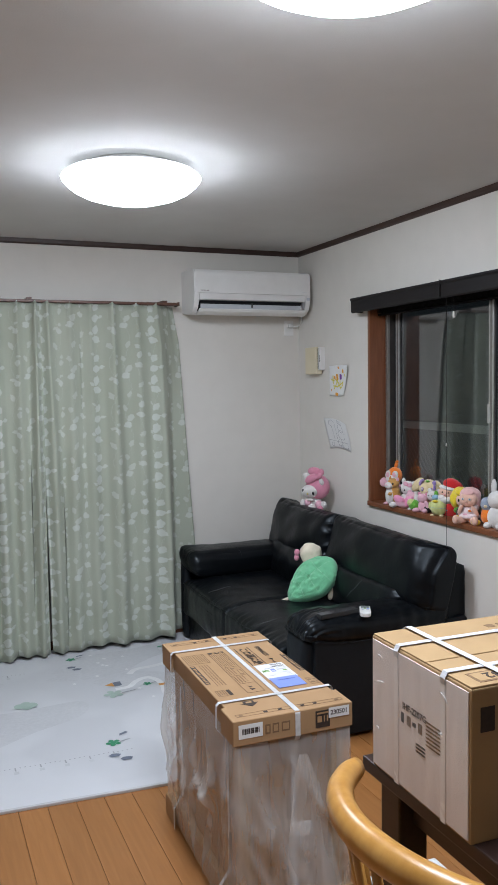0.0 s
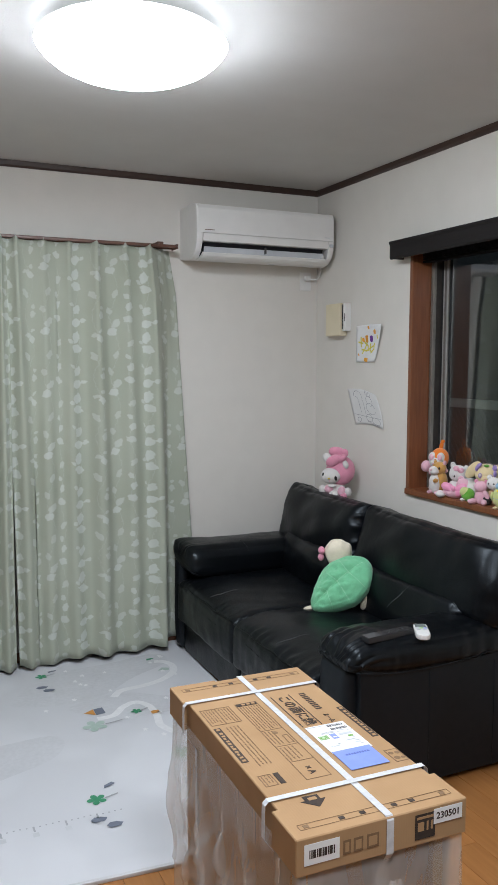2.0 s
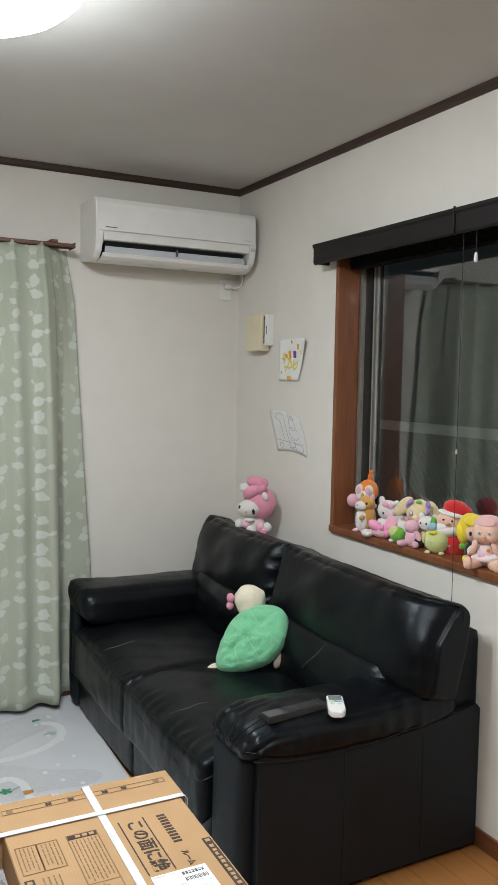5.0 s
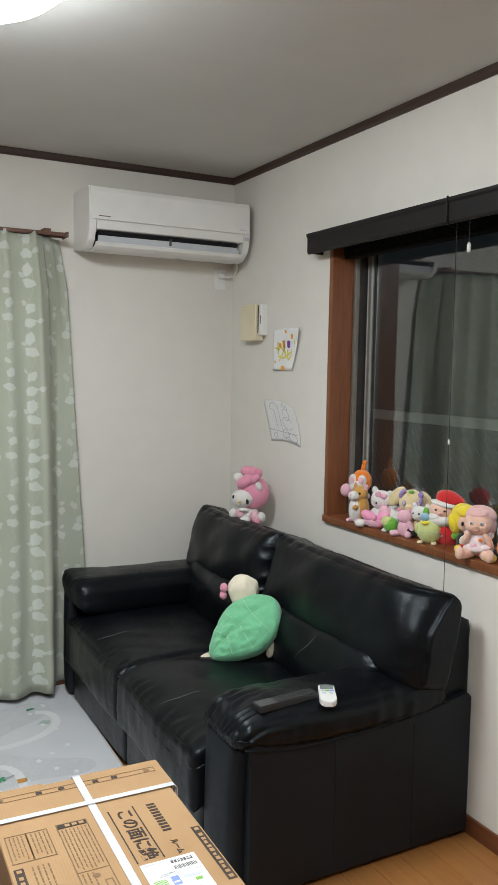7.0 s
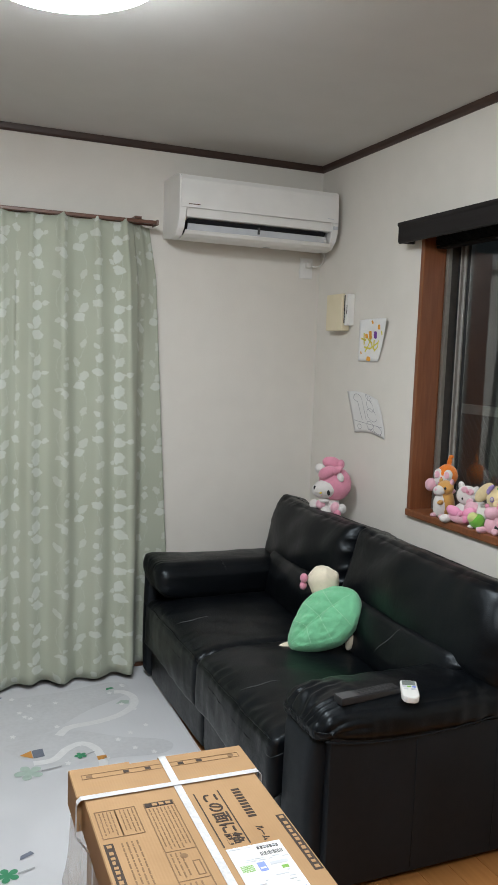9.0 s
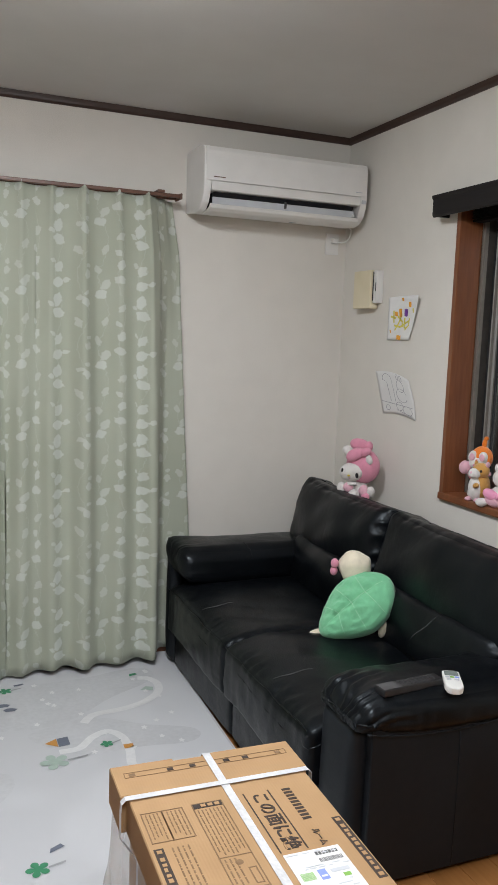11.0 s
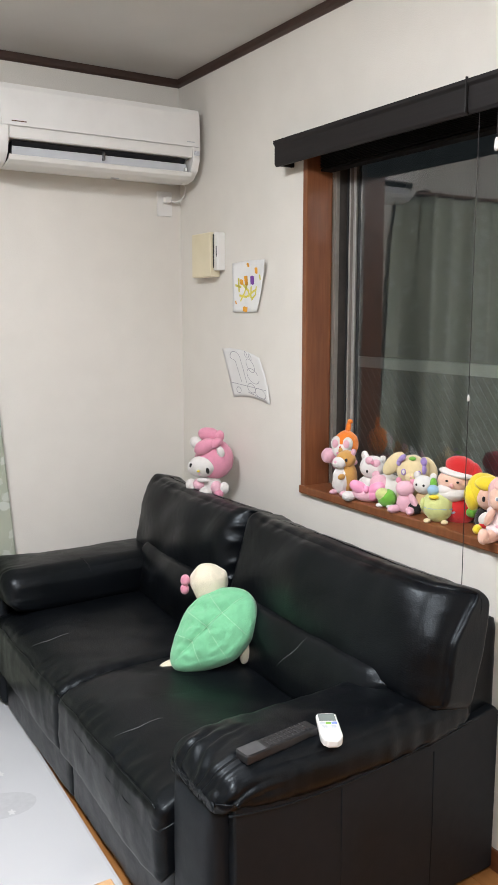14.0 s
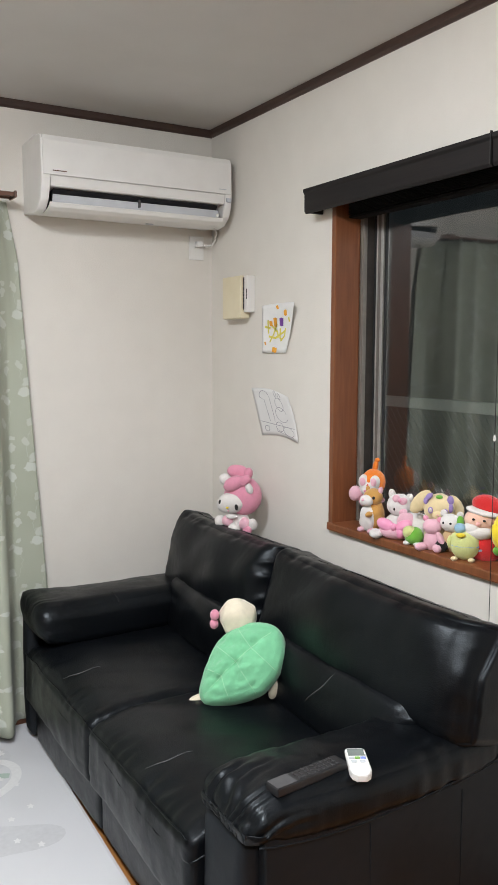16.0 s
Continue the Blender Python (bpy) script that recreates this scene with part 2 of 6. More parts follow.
    for x0, swing in ((0.055, 0.016), (0.15, 0.020), (0.232, 0.018), (0.296, 0.012)):
        bend = calc("MULTIPLY", calc("SINE", calc("MULTIPLY", sp.outputs[1], 2 * math.pi / 0.29)), swing)
        away = calc("ABSOLUTE", calc("SUBTRACT", calc("SUBTRACT", sp.outputs[0], x0), bend))
        tot = calc("MAXIMUM", tot, calc("MULTIPLY", calc("LESS_THAN", away, 0.0013), 0.22))
    mix = n.new("ShaderNodeMix")
    mix.data_type = "RGBA"
    l.new(tot, mix.inputs["Factor"])
    l.new(r.outputs["Color"], mix.inputs["A"])
    mix.inputs["B"].default_value = (0.61, 0.645, 0.60, 1)
    l.new(mix.outputs["Result"], b.inputs["Base Color"])
    b.inputs["Sheen Weight"].default_value = 0.1
    bump(n, l, b, weave.outputs["Fac"], 0.25, 0.001)
    return m


def mat_material():
    m, n, l, b = mat("play_mat", (0.6, 0.6, 0.62), 0.55, 0, 0.35)
    v = coords(n, l)
    a = noise_node(n, l, 1.6, 2, v)
    r = ramp(n, l, a.outputs["Fac"], [(0.42, (0.56, 0.565, 0.585)), (0.5, (0.60, 0.605, 0.625)), (0.62, (0.615, 0.62, 0.64))])
    l.new(r.outputs["Color"], b.inputs["Base Color"])
    g = noise_node(n, l, 420, 2, v)
    bump(n, l, b, g.outputs["Fac"], 0.25, 0.001)
    return m


def cardboard(name, c0, c1):
    m, n, l, b = mat(name, c0, 0.75, 0, 0.25)
    v = coords(n, l)
    a = noise_node(n, l, 7, 5, v)
    f = noise_node(n, l, 160, 3, v)
    r = ramp(n, l, a.outputs["Fac"], [(0.3, c0), (0.7, c1)])
    l.new(r.outputs["Color"], b.inputs["Base Color"])
    w = n.new("ShaderNodeTexWave")
    w.inputs["Scale"].default_value = 55
    w.inputs["Distortion"].default_value = 0.4
    l.new(v, w.inputs["Vector"])
    k = n.new("ShaderNodeMath")
    k.operation = "MULTIPLY_ADD"
    l.new(w.outputs["Fac"], k.inputs[0])
    k.inputs[1].default_value = 0.25
    l.new(f.outputs["Fac"], k.inputs[2])
    bump(n, l, b, k.outputs[0], 0.12, 0.001)
    return m


def film_material(name, clear, tint, rough, relief=0.5):
    """Thin, cloudy wrapping film."""
    m, n, l, b = mat(name, tint, rough, 0, 0.6)
    out = n["Material Output"]
    tr = n.new("ShaderNodeBsdfTransparent")
    mx = n.new("ShaderNodeMixShader")
    v = coords(n, l, (2.6, 2.6, 0.40))
    a = noise_node(n, l, 6, 3, v, 0.8)
    c = noise_node(n, l, 5, 3, v, 0.6)
    k = n.new("ShaderNodeMapRange")
    k.inputs["From Min"].default_value, k.inputs["From Max"].default_value = 0.3, 0.7
    k.inputs["To Min"].default_value, k.inputs["To Max"].default_value = clear - 0.07, clear + 0.07
    l.new(a.outputs["Fac"], k.inputs["Value"])
    l.new(k.outputs[0], mx.inputs[0])
    l.new(b.outputs[0], mx.inputs[1])
    l.new(tr.outputs[0], mx.inputs[2])
    l.new(mx.outputs[0], out.inputs["Surface"])
    bump(n, l, b, c.outputs["Fac"], relief, 0.03)
    return m


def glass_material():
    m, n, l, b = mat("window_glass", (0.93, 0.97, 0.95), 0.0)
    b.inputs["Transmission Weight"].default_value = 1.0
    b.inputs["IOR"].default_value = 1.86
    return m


def lamp_material(name="lamp_diffuser", share=1.0):
    m, n, l, b = mat(name, (0.9, 0.9, 0.9), 0.5)
    b.inputs["Emission Color"].default_value = (0.92, 0.97, 1.0, 1)
    b.inputs["Emission Strength"].default_value = LAMP * share
    return m


# The smooth side-panel leather is painted paler for light reflected off floor and mat.
M_FLOOR, M_LEATHER, M_HIDE_LIT, M_CURTAIN, M_MAT = floor_material(), leather_material(), leather_material("taut_leather_lit", 0.08, 0.31, 0.30, 2.2), curtain_material(), mat_material()
M_BOARD = cardboard("cardboard", (0.36, 0.218, 0.107), (0.415, 0.258, 0.132))
M_BOARD2 = cardboard("cardboard_pale", (0.36, 0.235, 0.115), (0.42, 0.28, 0.14))
M_FILM, M_FILM2 = film_material("wrap_film", 0.68, (0.86, 0.84, 0.81), 0.15, 0.35), film_material("wrap_film_milky", 0.88, (0.88, 0.84, 0.80), 0.16, 0.35)
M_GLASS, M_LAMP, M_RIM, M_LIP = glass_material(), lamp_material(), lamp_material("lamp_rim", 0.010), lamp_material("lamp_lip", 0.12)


# ---- building helpers ----
from mathutils.bvhtree import BVHTree



def mesh_from(bm, name, materials, smooth=False):
    me = bpy.data.meshes.new(name)
    bm.normal_update()
    bm.to_mesh(me)
    bm.free()
    for m in materials if isinstance(materials, (list, tuple)) else [materials]:
        me.materials.append(m)
    if smooth:
        me.polygons.foreach_set("use_smooth", [True] * len(me.polygons))
    return me


def part(name, bm, material, parent=None, label="", smooth=False):
    ob = new(name, mesh_from(bm, name, material, smooth))
    if parent is not None:
        ob.parent = parent
    return tagged(ob, label)


def thing(name, bm, material, label, category, group="", kind="", smooth=False):
    return tagged(part(name, bm, material, None, "", smooth), label, category, group, kind)


def root(name, at, label, category, rz=0.0, group=""):
    ob = new(name)
    ob.empty_display_size = 0.05
    ob.matrix_basis = pose(*at, 0, 0, rz)
    return tagged(ob, label, category, group)


def box(x0, x1, y0, y1, z0, z1, bevel=0.0, seg=2, bm=None, index=0):
    """A box between two corners, its edges rounded."""
    out = bm or bmesh.new()
    b = bmesh.new()
    bmesh.ops.create_cube(b, size=1, matrix=Matrix.Translation(((x0 + x1) / 2, (y0 + y1) / 2, (z0 + z1) / 2)) @ Matrix.Diagonal((x1 - x0, y1 - y0, z1 - z0, 1)))
    if bevel:
        bmesh.ops.bevel(b, geom=b.edges[:], offset=bevel, segments=seg, profile=0.6, affect="EDGES")
    for f in b.faces:
        f.material_index = index
    return absorb(out, b)


def absorb(out, b, m=None):
    """Adds b's faces to out."""
    if m is not None:
        bmesh.ops.transform(b, matrix=m, verts=b.verts)
    seat = {v: out.verts.new(v.co) for v in b.verts}
    for f in b.faces:
        g = out.faces.new([seat[v] for v in f.verts])
        g.material_index, g.smooth = f.material_index, f.smooth
    b.free()
    return out


def ball(at, r, rot=(0, 0, 0), index=0, bm=None, u=20, v=12, lumps=0.0, seed=0):
    """A soft ellipsoid."""
    out = bm or bmesh.new()
    b = bmesh.new()
    bmesh.ops.create_uvsphere(b, u_segments=u, v_segments=v, radius=1)
    if lumps:
        for w in b.verts:
            w.co *= 1 + lumps * noise.noise(w.co * 1.7 + Vector((seed, seed * 2.1, 3)))
    for f in b.faces:
        f.material_index, f.smooth = index, True
    rr = r if isinstance(r, tuple) else (r, r, r)
    return absorb(out, b, pose(*at, *rot) @ Matrix.Diagonal((*rr, 1)))


def prism(points, axis, a0, a1, bevel=0.0, bm=None, seg=2):
    """A polygon of (u, v) pushed along an axis from a0 to a1. Axis x: (y, z); y: (x, z); z: (x, y)."""
    out = bm or bmesh.new()
    b = bmesh.new()
    put = {"x": lambda u, v, a: (a, u, v), "y": lambda u, v, a: (u, a, v), "z": lambda u, v, a: (u, v, a)}[axis]
    lo, hi = [b.verts.new(put(u, v, a0)) for u, v in points], [b.verts.new(put(u, v, a1)) for u, v in points]
    b.faces.new(lo), b.faces.new(hi)
    for i in range(len(points)):
        j = (i + 1) % len(points)
        b.faces.new((lo[i], lo[j], hi[j], hi[i]))
    bmesh.ops.recalc_face_normals(b, faces=b.faces)
    if bevel:
        bmesh.ops.bevel(b, geom=b.edges[:], offset=bevel, segments=seg, profile=0.6, affect="EDGES")
    return absorb(out, b)


def tube(points, r, bm=None, sides=8, index=0, flat=1.0):
    """A round bar along a line of points; r is a number or one for each point."""
    out = bm or bmesh.new()
    pts = [Vector(p) for p in points]
    rings = []
    for i, p in enumerate(pts):
        d = (pts[min(i + 1, len(pts) - 1)] - pts[max(i - 1, 0)]).normalized()
        side = d.cross(Vector((0, 0, 1)))
        side = side.normalized() if side.length > 1e-4 else Vector((1, 0, 0))
        up = side.cross(d)
        k = r[i] if isinstance(r, (list, tuple)) else r
        rings.append([out.verts.new(p + side * k * math.cos(a) + up * k * flat * math.sin(a)) for a in (2 * math.pi * j / sides for j in range(sides))])
    for a, b in zip(rings, rings[1:]):
        for j in range(sides):
            f = out.faces.new((a[j], a[(j + 1) % sides], b[(j + 1) % sides], b[j]))
            f.smooth, f.material_index = True, index
    for ring in (rings[0][::-1], rings[-1]):
        out.faces.new(ring).material_index = index
    return out


def cushion(h, r, puff=(0, 0, 0), cuts=14, wrinkle=0.0, scale=6.0, seed=0, m=None, shape=None):
    """A padded block of half sizes h with rounded edges, bulging faces and creases in its skin."""
    b = bmesh.new()
    bmesh.ops.create_cube(b, size=2)
    bmesh.ops.subdivide_edges(b, edges=b.edges[:], cuts=cuts, use_grid_fill=True)
    for v in b.verts:
        s = Vector([math.copysign(abs(c) ** 0.75, c) for c in v.co])
        p = Vector((s.x * h[0], s.y * h[1], s.z * h[2]))
        k = Vector([max(-(h[i] - r), min(h[i] - r, p[i])) for i in range(3)])
        d = p - k
        if d.length > 1e-9:
            p = k + d.normalized() * min(r, d.length) if d.length < r else k + d.normalized() * r
        for i in range(3):
            j, q = (i + 1) % 3, (i + 2) % 3
            p[i] += puff[i] * s[i] * max(0, 1 - s[j] ** 2) * max(0, 1 - s[q] ** 2)
        if wrinkle:
            n = noise.noise(p * scale + Vector((seed, 0, 0))) + 0.5 * noise.noise(p * scale * 2.7 + Vector((0, seed, 0)))
            rim = max(0, sorted(abs(c) for c in s)[1] - 0.55) / 0.45
            n += 0.75 * rim * abs(noise.noise(Vector((p.x * 9, p.y * 26, p.z * 26)) + Vector((seed, 4, seed))))
            p += s.normalized() * n * wrinkle
        v.co = shape(p, s) if shape else p
    for f in b.faces:
        f.smooth = True
    if m is not None:
        bmesh.ops.transform(b, matrix=m, verts=b.verts)
    return b


def thicken(b, t):
    """Gives a sheet thickness t, against its normals."""
    b.normal_update()
    b.verts.ensure_lookup_table()
    faces, rim = b.faces[:], [e for e in b.edges if len(e.link_faces) == 1]
    uv = b.loops.layers.uv.active
    low = {v: b.verts.new(v.co - v.normal * t) for v in b.verts[:]}
    for f in faces:
        g = b.faces.new([low[v] for v in reversed(f.verts)])
        g.smooth, g.material_index = f.smooth, f.material_index
        if uv:
            for a, c in zip(g.loops, reversed(f.loops[:])):
                a[uv].uv = c[uv].uv
    for e in rim:
        a, c = e.verts
        b.faces.new((a, c, low[c], low[a]))
    bmesh.ops.recalc_face_normals(b, faces=b.faces)
    return b


def letters(name, text, size, material, parent, m, label=""):
    """Writing as a thin sheet; it lies in its xy plane and reads along x."""
    c = bpy.data.curves.new("writing", "FONT")
    c.body, c.size, c.align_x, c.align_y, c.extrude, c.resolution_u, c.offset = text, size, "CENTER", "CENTER", 0.0003, 3, size * 0.02
    tmp = bpy.data.objects.new("writing", c)
    scene.collection.objects.link(tmp)
    me = bpy.data.meshes.new_from_object(tmp.evaluated_get(bpy.context.evaluated_depsgraph_get()))
    bpy.data.objects.remove(tmp)
    me.materials.clear()
    me.materials.append(material)
    ob = new(name, me)
    ob.parent, ob.matrix_basis = parent, m
    return tagged(ob, label)


# ---- setting ----
W0, S0 = -1.75, -1.3     # far walls behind the camera
OY0, OY1, OZ0, OZ1 = 2.76, 4.47, 0.872, 2.035   # window opening

floor = thing("floor", box(W0, WX + 0.2, S0, NY + 0.15, -0.12, -0.008), M_JOINT, "honey oak plank floor with dark grooves", "floor", kind="structure")
thing("ceiling", box(W0, WX + 0.2, S0, NY + 0.15, TOP, TOP + 0.1), M_CEIL, "white papered ceiling", "ceiling", kind="structure")
thing("wall_north", box(W0, WX + 0.2, NY, NY + 0.15, 0, TOP), M_WALL, "cream textured wallpaper on a plain wall", "wall", kind="structure")
b = bmesh.new()
for y0, y1, z0, z1 in ((S0, OY0, 0, TOP), (OY1, NY, 0, TOP), (OY0, OY1, 0, OZ0), (OY0, OY1, OZ1, TOP)):
    box(WX, WX + 0.2, y0, y1, z0, z1, bm=b)
thing("wall_east", b, M_WALL, "cream wallpaper wall with a window opening", "wall", kind="structure")
thing("wall_west", box(W0 - 0.15, W0, S0, NY + 0.15, 0, TOP), M_WALL, "cream papered wall", "wall", kind="structure")
thing("wall_south", box(W0 - 0.15, WX + 0.2, S0 - 0.15, S0, 0, TOP), M_WALL, "cream papered wall", "wall", kind="structure")


def molding(p0, p1, inward):
    """Crown strip along a wall, from p0 to p1."""
    (x0, y0), (x1, y1) = p0, p1
    prof = [(0, -0.030), (0.006, -0.030), (0.013, -0.022), (0.015, -0.012), (0.015, 0), (0, 0)]
    b = bmesh.new()
    rings = [[b.verts.new((x + inward[0] * u, y + inward[1] * u, TOP + v)) for u, v in prof] for x, y in (p0, p1)]
    for j in range(6):
        b.faces.new((rings[0][j], rings[0][(j + 1) % 6], rings[1][(j + 1) % 6], rings[1][j]))
    b.faces.new(rings[0]), b.faces.new(rings[1])
    bmesh.ops.recalc_face_normals(b, faces=b.faces)
    return b


thing("trim_north", molding((W0, NY), (WX, NY), (0, -1)), M_TRIM, "dark brown crown strip under the ceiling", "trim", kind="structure")
thing("trim_east", molding((WX, S0), (WX, NY - 0.015), (-1, 0)), M_TRIM, "dark brown crown strip under the ceiling", "trim", kind="structure")
thing("baseboard_east", box(WX - 0.009, WX, S0, NY - 0.012, 0, 0.06, 0.002), M_BASE, "reddish brown wooden baseboard", "baseboard", kind="structure")
thing("baseboard_north", box(W0, WX - 0.01, NY - 0.009, NY, 0, 0.06, 0.002), M_BASE, "reddish brown wooden baseboard", "baseboard", kind="structure")

# ---- window ----
win = root("window_1", (2.64, 3.6, 0.9), "dark aluminium sliding window in a reddish wooden casing at night", "window")
win["kind"] = "structure"


def wpart(name, bm, material, label="", smooth=False):
    bmesh.ops.transform(bm, matrix=Matrix.Translation((-2.64, -3.6, -0.9)), verts=bm.verts)
    return part(name, bm, material, win, label, smooth)


RX = 2.626
wpart("casing_jamb", box(WX - 0.012, RX, OY1 - 0.024, OY1, OZ0, OZ1, 0.003), M_CASING, "reddish brown wooden jamb")
wpart("casing_jamb", box(WX - 0.012, RX, OY0, OY0 + 0.024, OZ0, OZ1, 0.003), M_CASING)
wpart("window_sill", box(WX - 0.018, RX, OY0, OY1 + 0.002, OZ0 - 0.003, OZ0 + 0.024, 0.004), M_CASING, "reddish brown wooden sill board")
wpart("casing_head", box(WX - 0.012, RX, OY0 + 0.024, OY1 - 0.024, OZ1 - 0.024, OZ1, 0.003), M_CASING)
FY0, FY1, FZ0, FZ1 = OY0 + 0.024, OY1 - 0.024, OZ0 + 0.024, OZ1 - 0.024
wpart("window_frame", box(RX, RX + 0.016, FY1 - 0.018, FY1, FZ0, FZ1, 0.002), M_ALU)
wpart("window_track", box(RX + 0.016, RX + 0.085, FY1 - 0.012, FY1, FZ0, FZ1), M_TRACK, "dark side channel of the window")
# Added black strip stands in for shade in the gap beside the sash.
wpart("gap_shade_strip", box(RX + 0.050, RX + 0.056, FY1 - 0.020, FY1 - 0.012, FZ0 + 0.02, FZ1 - 0.02), M_RUBBER, "black strip drawn for the shade between frame and sash")
wpart("window_frame", box(RX, RX + 0.085, FY0, FY0 + 0.018, FZ0, FZ1, 0.002), M_ALU)
wpart("window_frame", box(RX, RX + 0.085, FY0 + 0.018, FY1 - 0.018, FZ0, FZ0 + 0.02, 0.002), M_ALU)
wpart("window_frame", box(RX, RX + 0.085, FY0 + 0.018, FY1 - 0.018, FZ1 - 0.02, FZ1, 0.002), M_ALU)
MEET = 3.575


def sash(x, y0, y1):
    """A sliding sash with stiles, rails, seals and its pane."""
    s = part("sash", box(x, x + 0.028, y0, y0 + 0.036, FZ0 + 0.02, FZ1 - 0.02, 0.003), M_ALU, win, "bronze aluminium sash")
    s.matrix_basis = pose(-2.64, -3.6, -0.9)
    for nm, q, m in (("stile", (x, x + 0.028, y1 - 0.036, y1, FZ0 + 0.02, FZ1 - 0.02, 0.003), M_ALU),
                     ("rail", (x + 0.001, x + 0.027, y0 + 0.036, y1 - 0.036, FZ0 + 0.02, FZ0 + 0.07, 0.003), M_ALU),
                     ("rail", (x + 0.001, x + 0.027, y0 + 0.036, y1 - 0.036, FZ1 - 0.06, FZ1 - 0.02, 0.003), M_ALU),
                     ("seal", (x + 0.008, x + 0.020, y0 + 0.036, y0 + 0.042, FZ0 + 0.07, FZ1 - 0.06, 0), M_RUBBER),
                     ("seal", (x + 0.008, x + 0.020, y1 - 0.042, y1 - 0.036, FZ0 + 0.07, FZ1 - 0.06, 0), M_RUBBER),
                     ("bead", (x - 0.003, x + 0.003, y1 - 0.036, y1 - 0.028, FZ0 + 0.03, FZ1 - 0.03, 0.001), M_ALUL),
                     ("bead", (x - 0.002, x + 0.002, y1 - 0.010, y1 - 0.004, FZ0 + 0.03, FZ1 - 0.03, 0.001), M_ALUL)):
        part(nm, box(*q), m, s)
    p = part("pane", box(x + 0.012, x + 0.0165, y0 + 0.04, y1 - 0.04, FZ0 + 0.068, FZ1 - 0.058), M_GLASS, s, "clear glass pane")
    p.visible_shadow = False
    return s


sash(RX + 0.048, MEET - 0.02, FY1 - 0.0245)
inner = sash(RX + 0.014, FY0 + 0.019, MEET + 0.02)
part("latch", box(RX + 0.000, RX + 0.014, MEET - 0.006, MEET + 0.014, 1.36, 1.45, 0.004), M_ALUL, inner, "grey crescent latch")

# ---- blind over the window ----
blind = root("window_blind", (2.49, 3.6, 1.95), "raised black slatted blind behind its dark valance", "blind")


def bpart(name, bm, material, label="", smooth=False):
    bmesh.ops.transform(bm, matrix=Matrix.Translation((-2.49, -3.6, -1.95)), verts=bm.verts)
    return part(name, bm, material, blind, label, smooth)


VX = 2.462
for y0, y1 in ((3.722, 4.545), (2.70, 3.718)):
    bpart("valance", prism([(VX + 0.006, 1.942), (VX, 1.95), (VX, 2.005), (VX - 0.006, 2.012), (VX - 0.006, 2.022), (VX + 0.003, 2.024), (VX + 0.012, 2.02), (VX + 0.012, 1.942)], "y", y0, y1, 0.0015), M_BLIND, "black wooden valance board")
bpart("valance_return", box(VX + 0.012, WX - 0.001, 4.533, 4.545, 1.945, 2.02, 0.002), M_BLIND)
bpart("valance_clip", box(VX - 0.008, VX - 0.001, 3.718, 3.722, 1.945, 2.027, 0.001), M_RUBBER, "black plastic valance clip")
bpart("headrail", box(VX + 0.02, WX - 0.004, 2.72, 4.50, 1.965, 2.015, 0.003), M_BLIND)
BX = 2.565
for i in range(10):
    z = 1.936 + i * 0.0045
    bpart("slat", prism([(BX, z), (BX + 0.025, z + 0.002), (BX + 0.05, z), (BX + 0.05, z - 0.003), (BX + 0.025, z - 0.001), (BX, z - 0.003)], "y", 2.80, 4.435), M_SLAT_SHADED)
bpart("bottom_rail", box(BX + 0.002, BX + 0.048, 2.80, 4.435, 1.921, 1.931, 0.003), M_SLAT_SHADED)


def tassel(at, k=1.0):
    b = bmesh.new()
    for r0, z0, r1, z1 in ([k * q for q in row] for row in ((0.003, 0.014, 0.0055, 0.006), (0.0055, 0.006, 0.006, -0.012), (0.006, -0.012, 0.003, -0.016))):
        bmesh.ops.create_cone(b, cap_ends=True, segments=12, radius1=r1, radius2=r0, depth=z0 - z1, matrix=Matrix.Translation((at[0], at[1], at[2] + (z0 + z1) / 2)))
    return b


CY = 3.635
bpart("pull_cord", tube([(2.475, CY, 1.95), (2.474, CY, 1.875)], 0.0012, sides=6), M_CORD, "thin dark pull cord")
bpart("cord_knob", tassel((2.474, CY, 1.862)), M_PLASTIC, "white cord knob")
CY2 = 3.692
bpart("pull_cord", tube([(2.475, CY2, 1.95), (2.476, CY2, 1.5), (2.478, CY2, 1.0), (2.480, CY2, 0.72)], 0.0011, sides=6), M_CORD)
bpart("cord_knob", tassel((2.476, CY2, 1.262), 0.55), M_PLASTIC, "white cord knob")

# ---- outside the window ----
thing("ground", box(WX + 0.2, 14, -6, 16, -0.6, -0.5), M_GROUND, "dark concrete ground outside at night", "ground", kind="structure")
# Added wall; its grey is raised to lift the darkness behind the glass.
thing("backdrop", box(6.4, 6.6, -6, 16, -0.5, 5.0), M_OUT, "grey wall added to close the night view outside", "backdrop", kind="structure")
fence = root("fence", (4.2, 5.0, -0.5), "pale rail fence with slanting wires outside the window", "fence")
f = part("rail", box(-0.02, 0.02, -4.0, 5.0, 1.648, 1.712, 0.005), M_RAILW, fence, "pale painted top rail")
for k in range(4):
    part("post", box(-0.015, 0.025, -3.6 + k * 2.6, -3.56 + k * 2.6, 0, 1.648, 0.003), M_OUT, fence)
b = bmesh.new()
for k in range(150):
    y = -4.6 + k * 0.055
    tube([(0.0, y, 1.645), (0.0, y - 0.86, 0.55)], 0.0022, b, 4)
tagged(part("wire_mesh", b, M_WIRE, fence, "slanting galvanised wires"), kind="stuff")

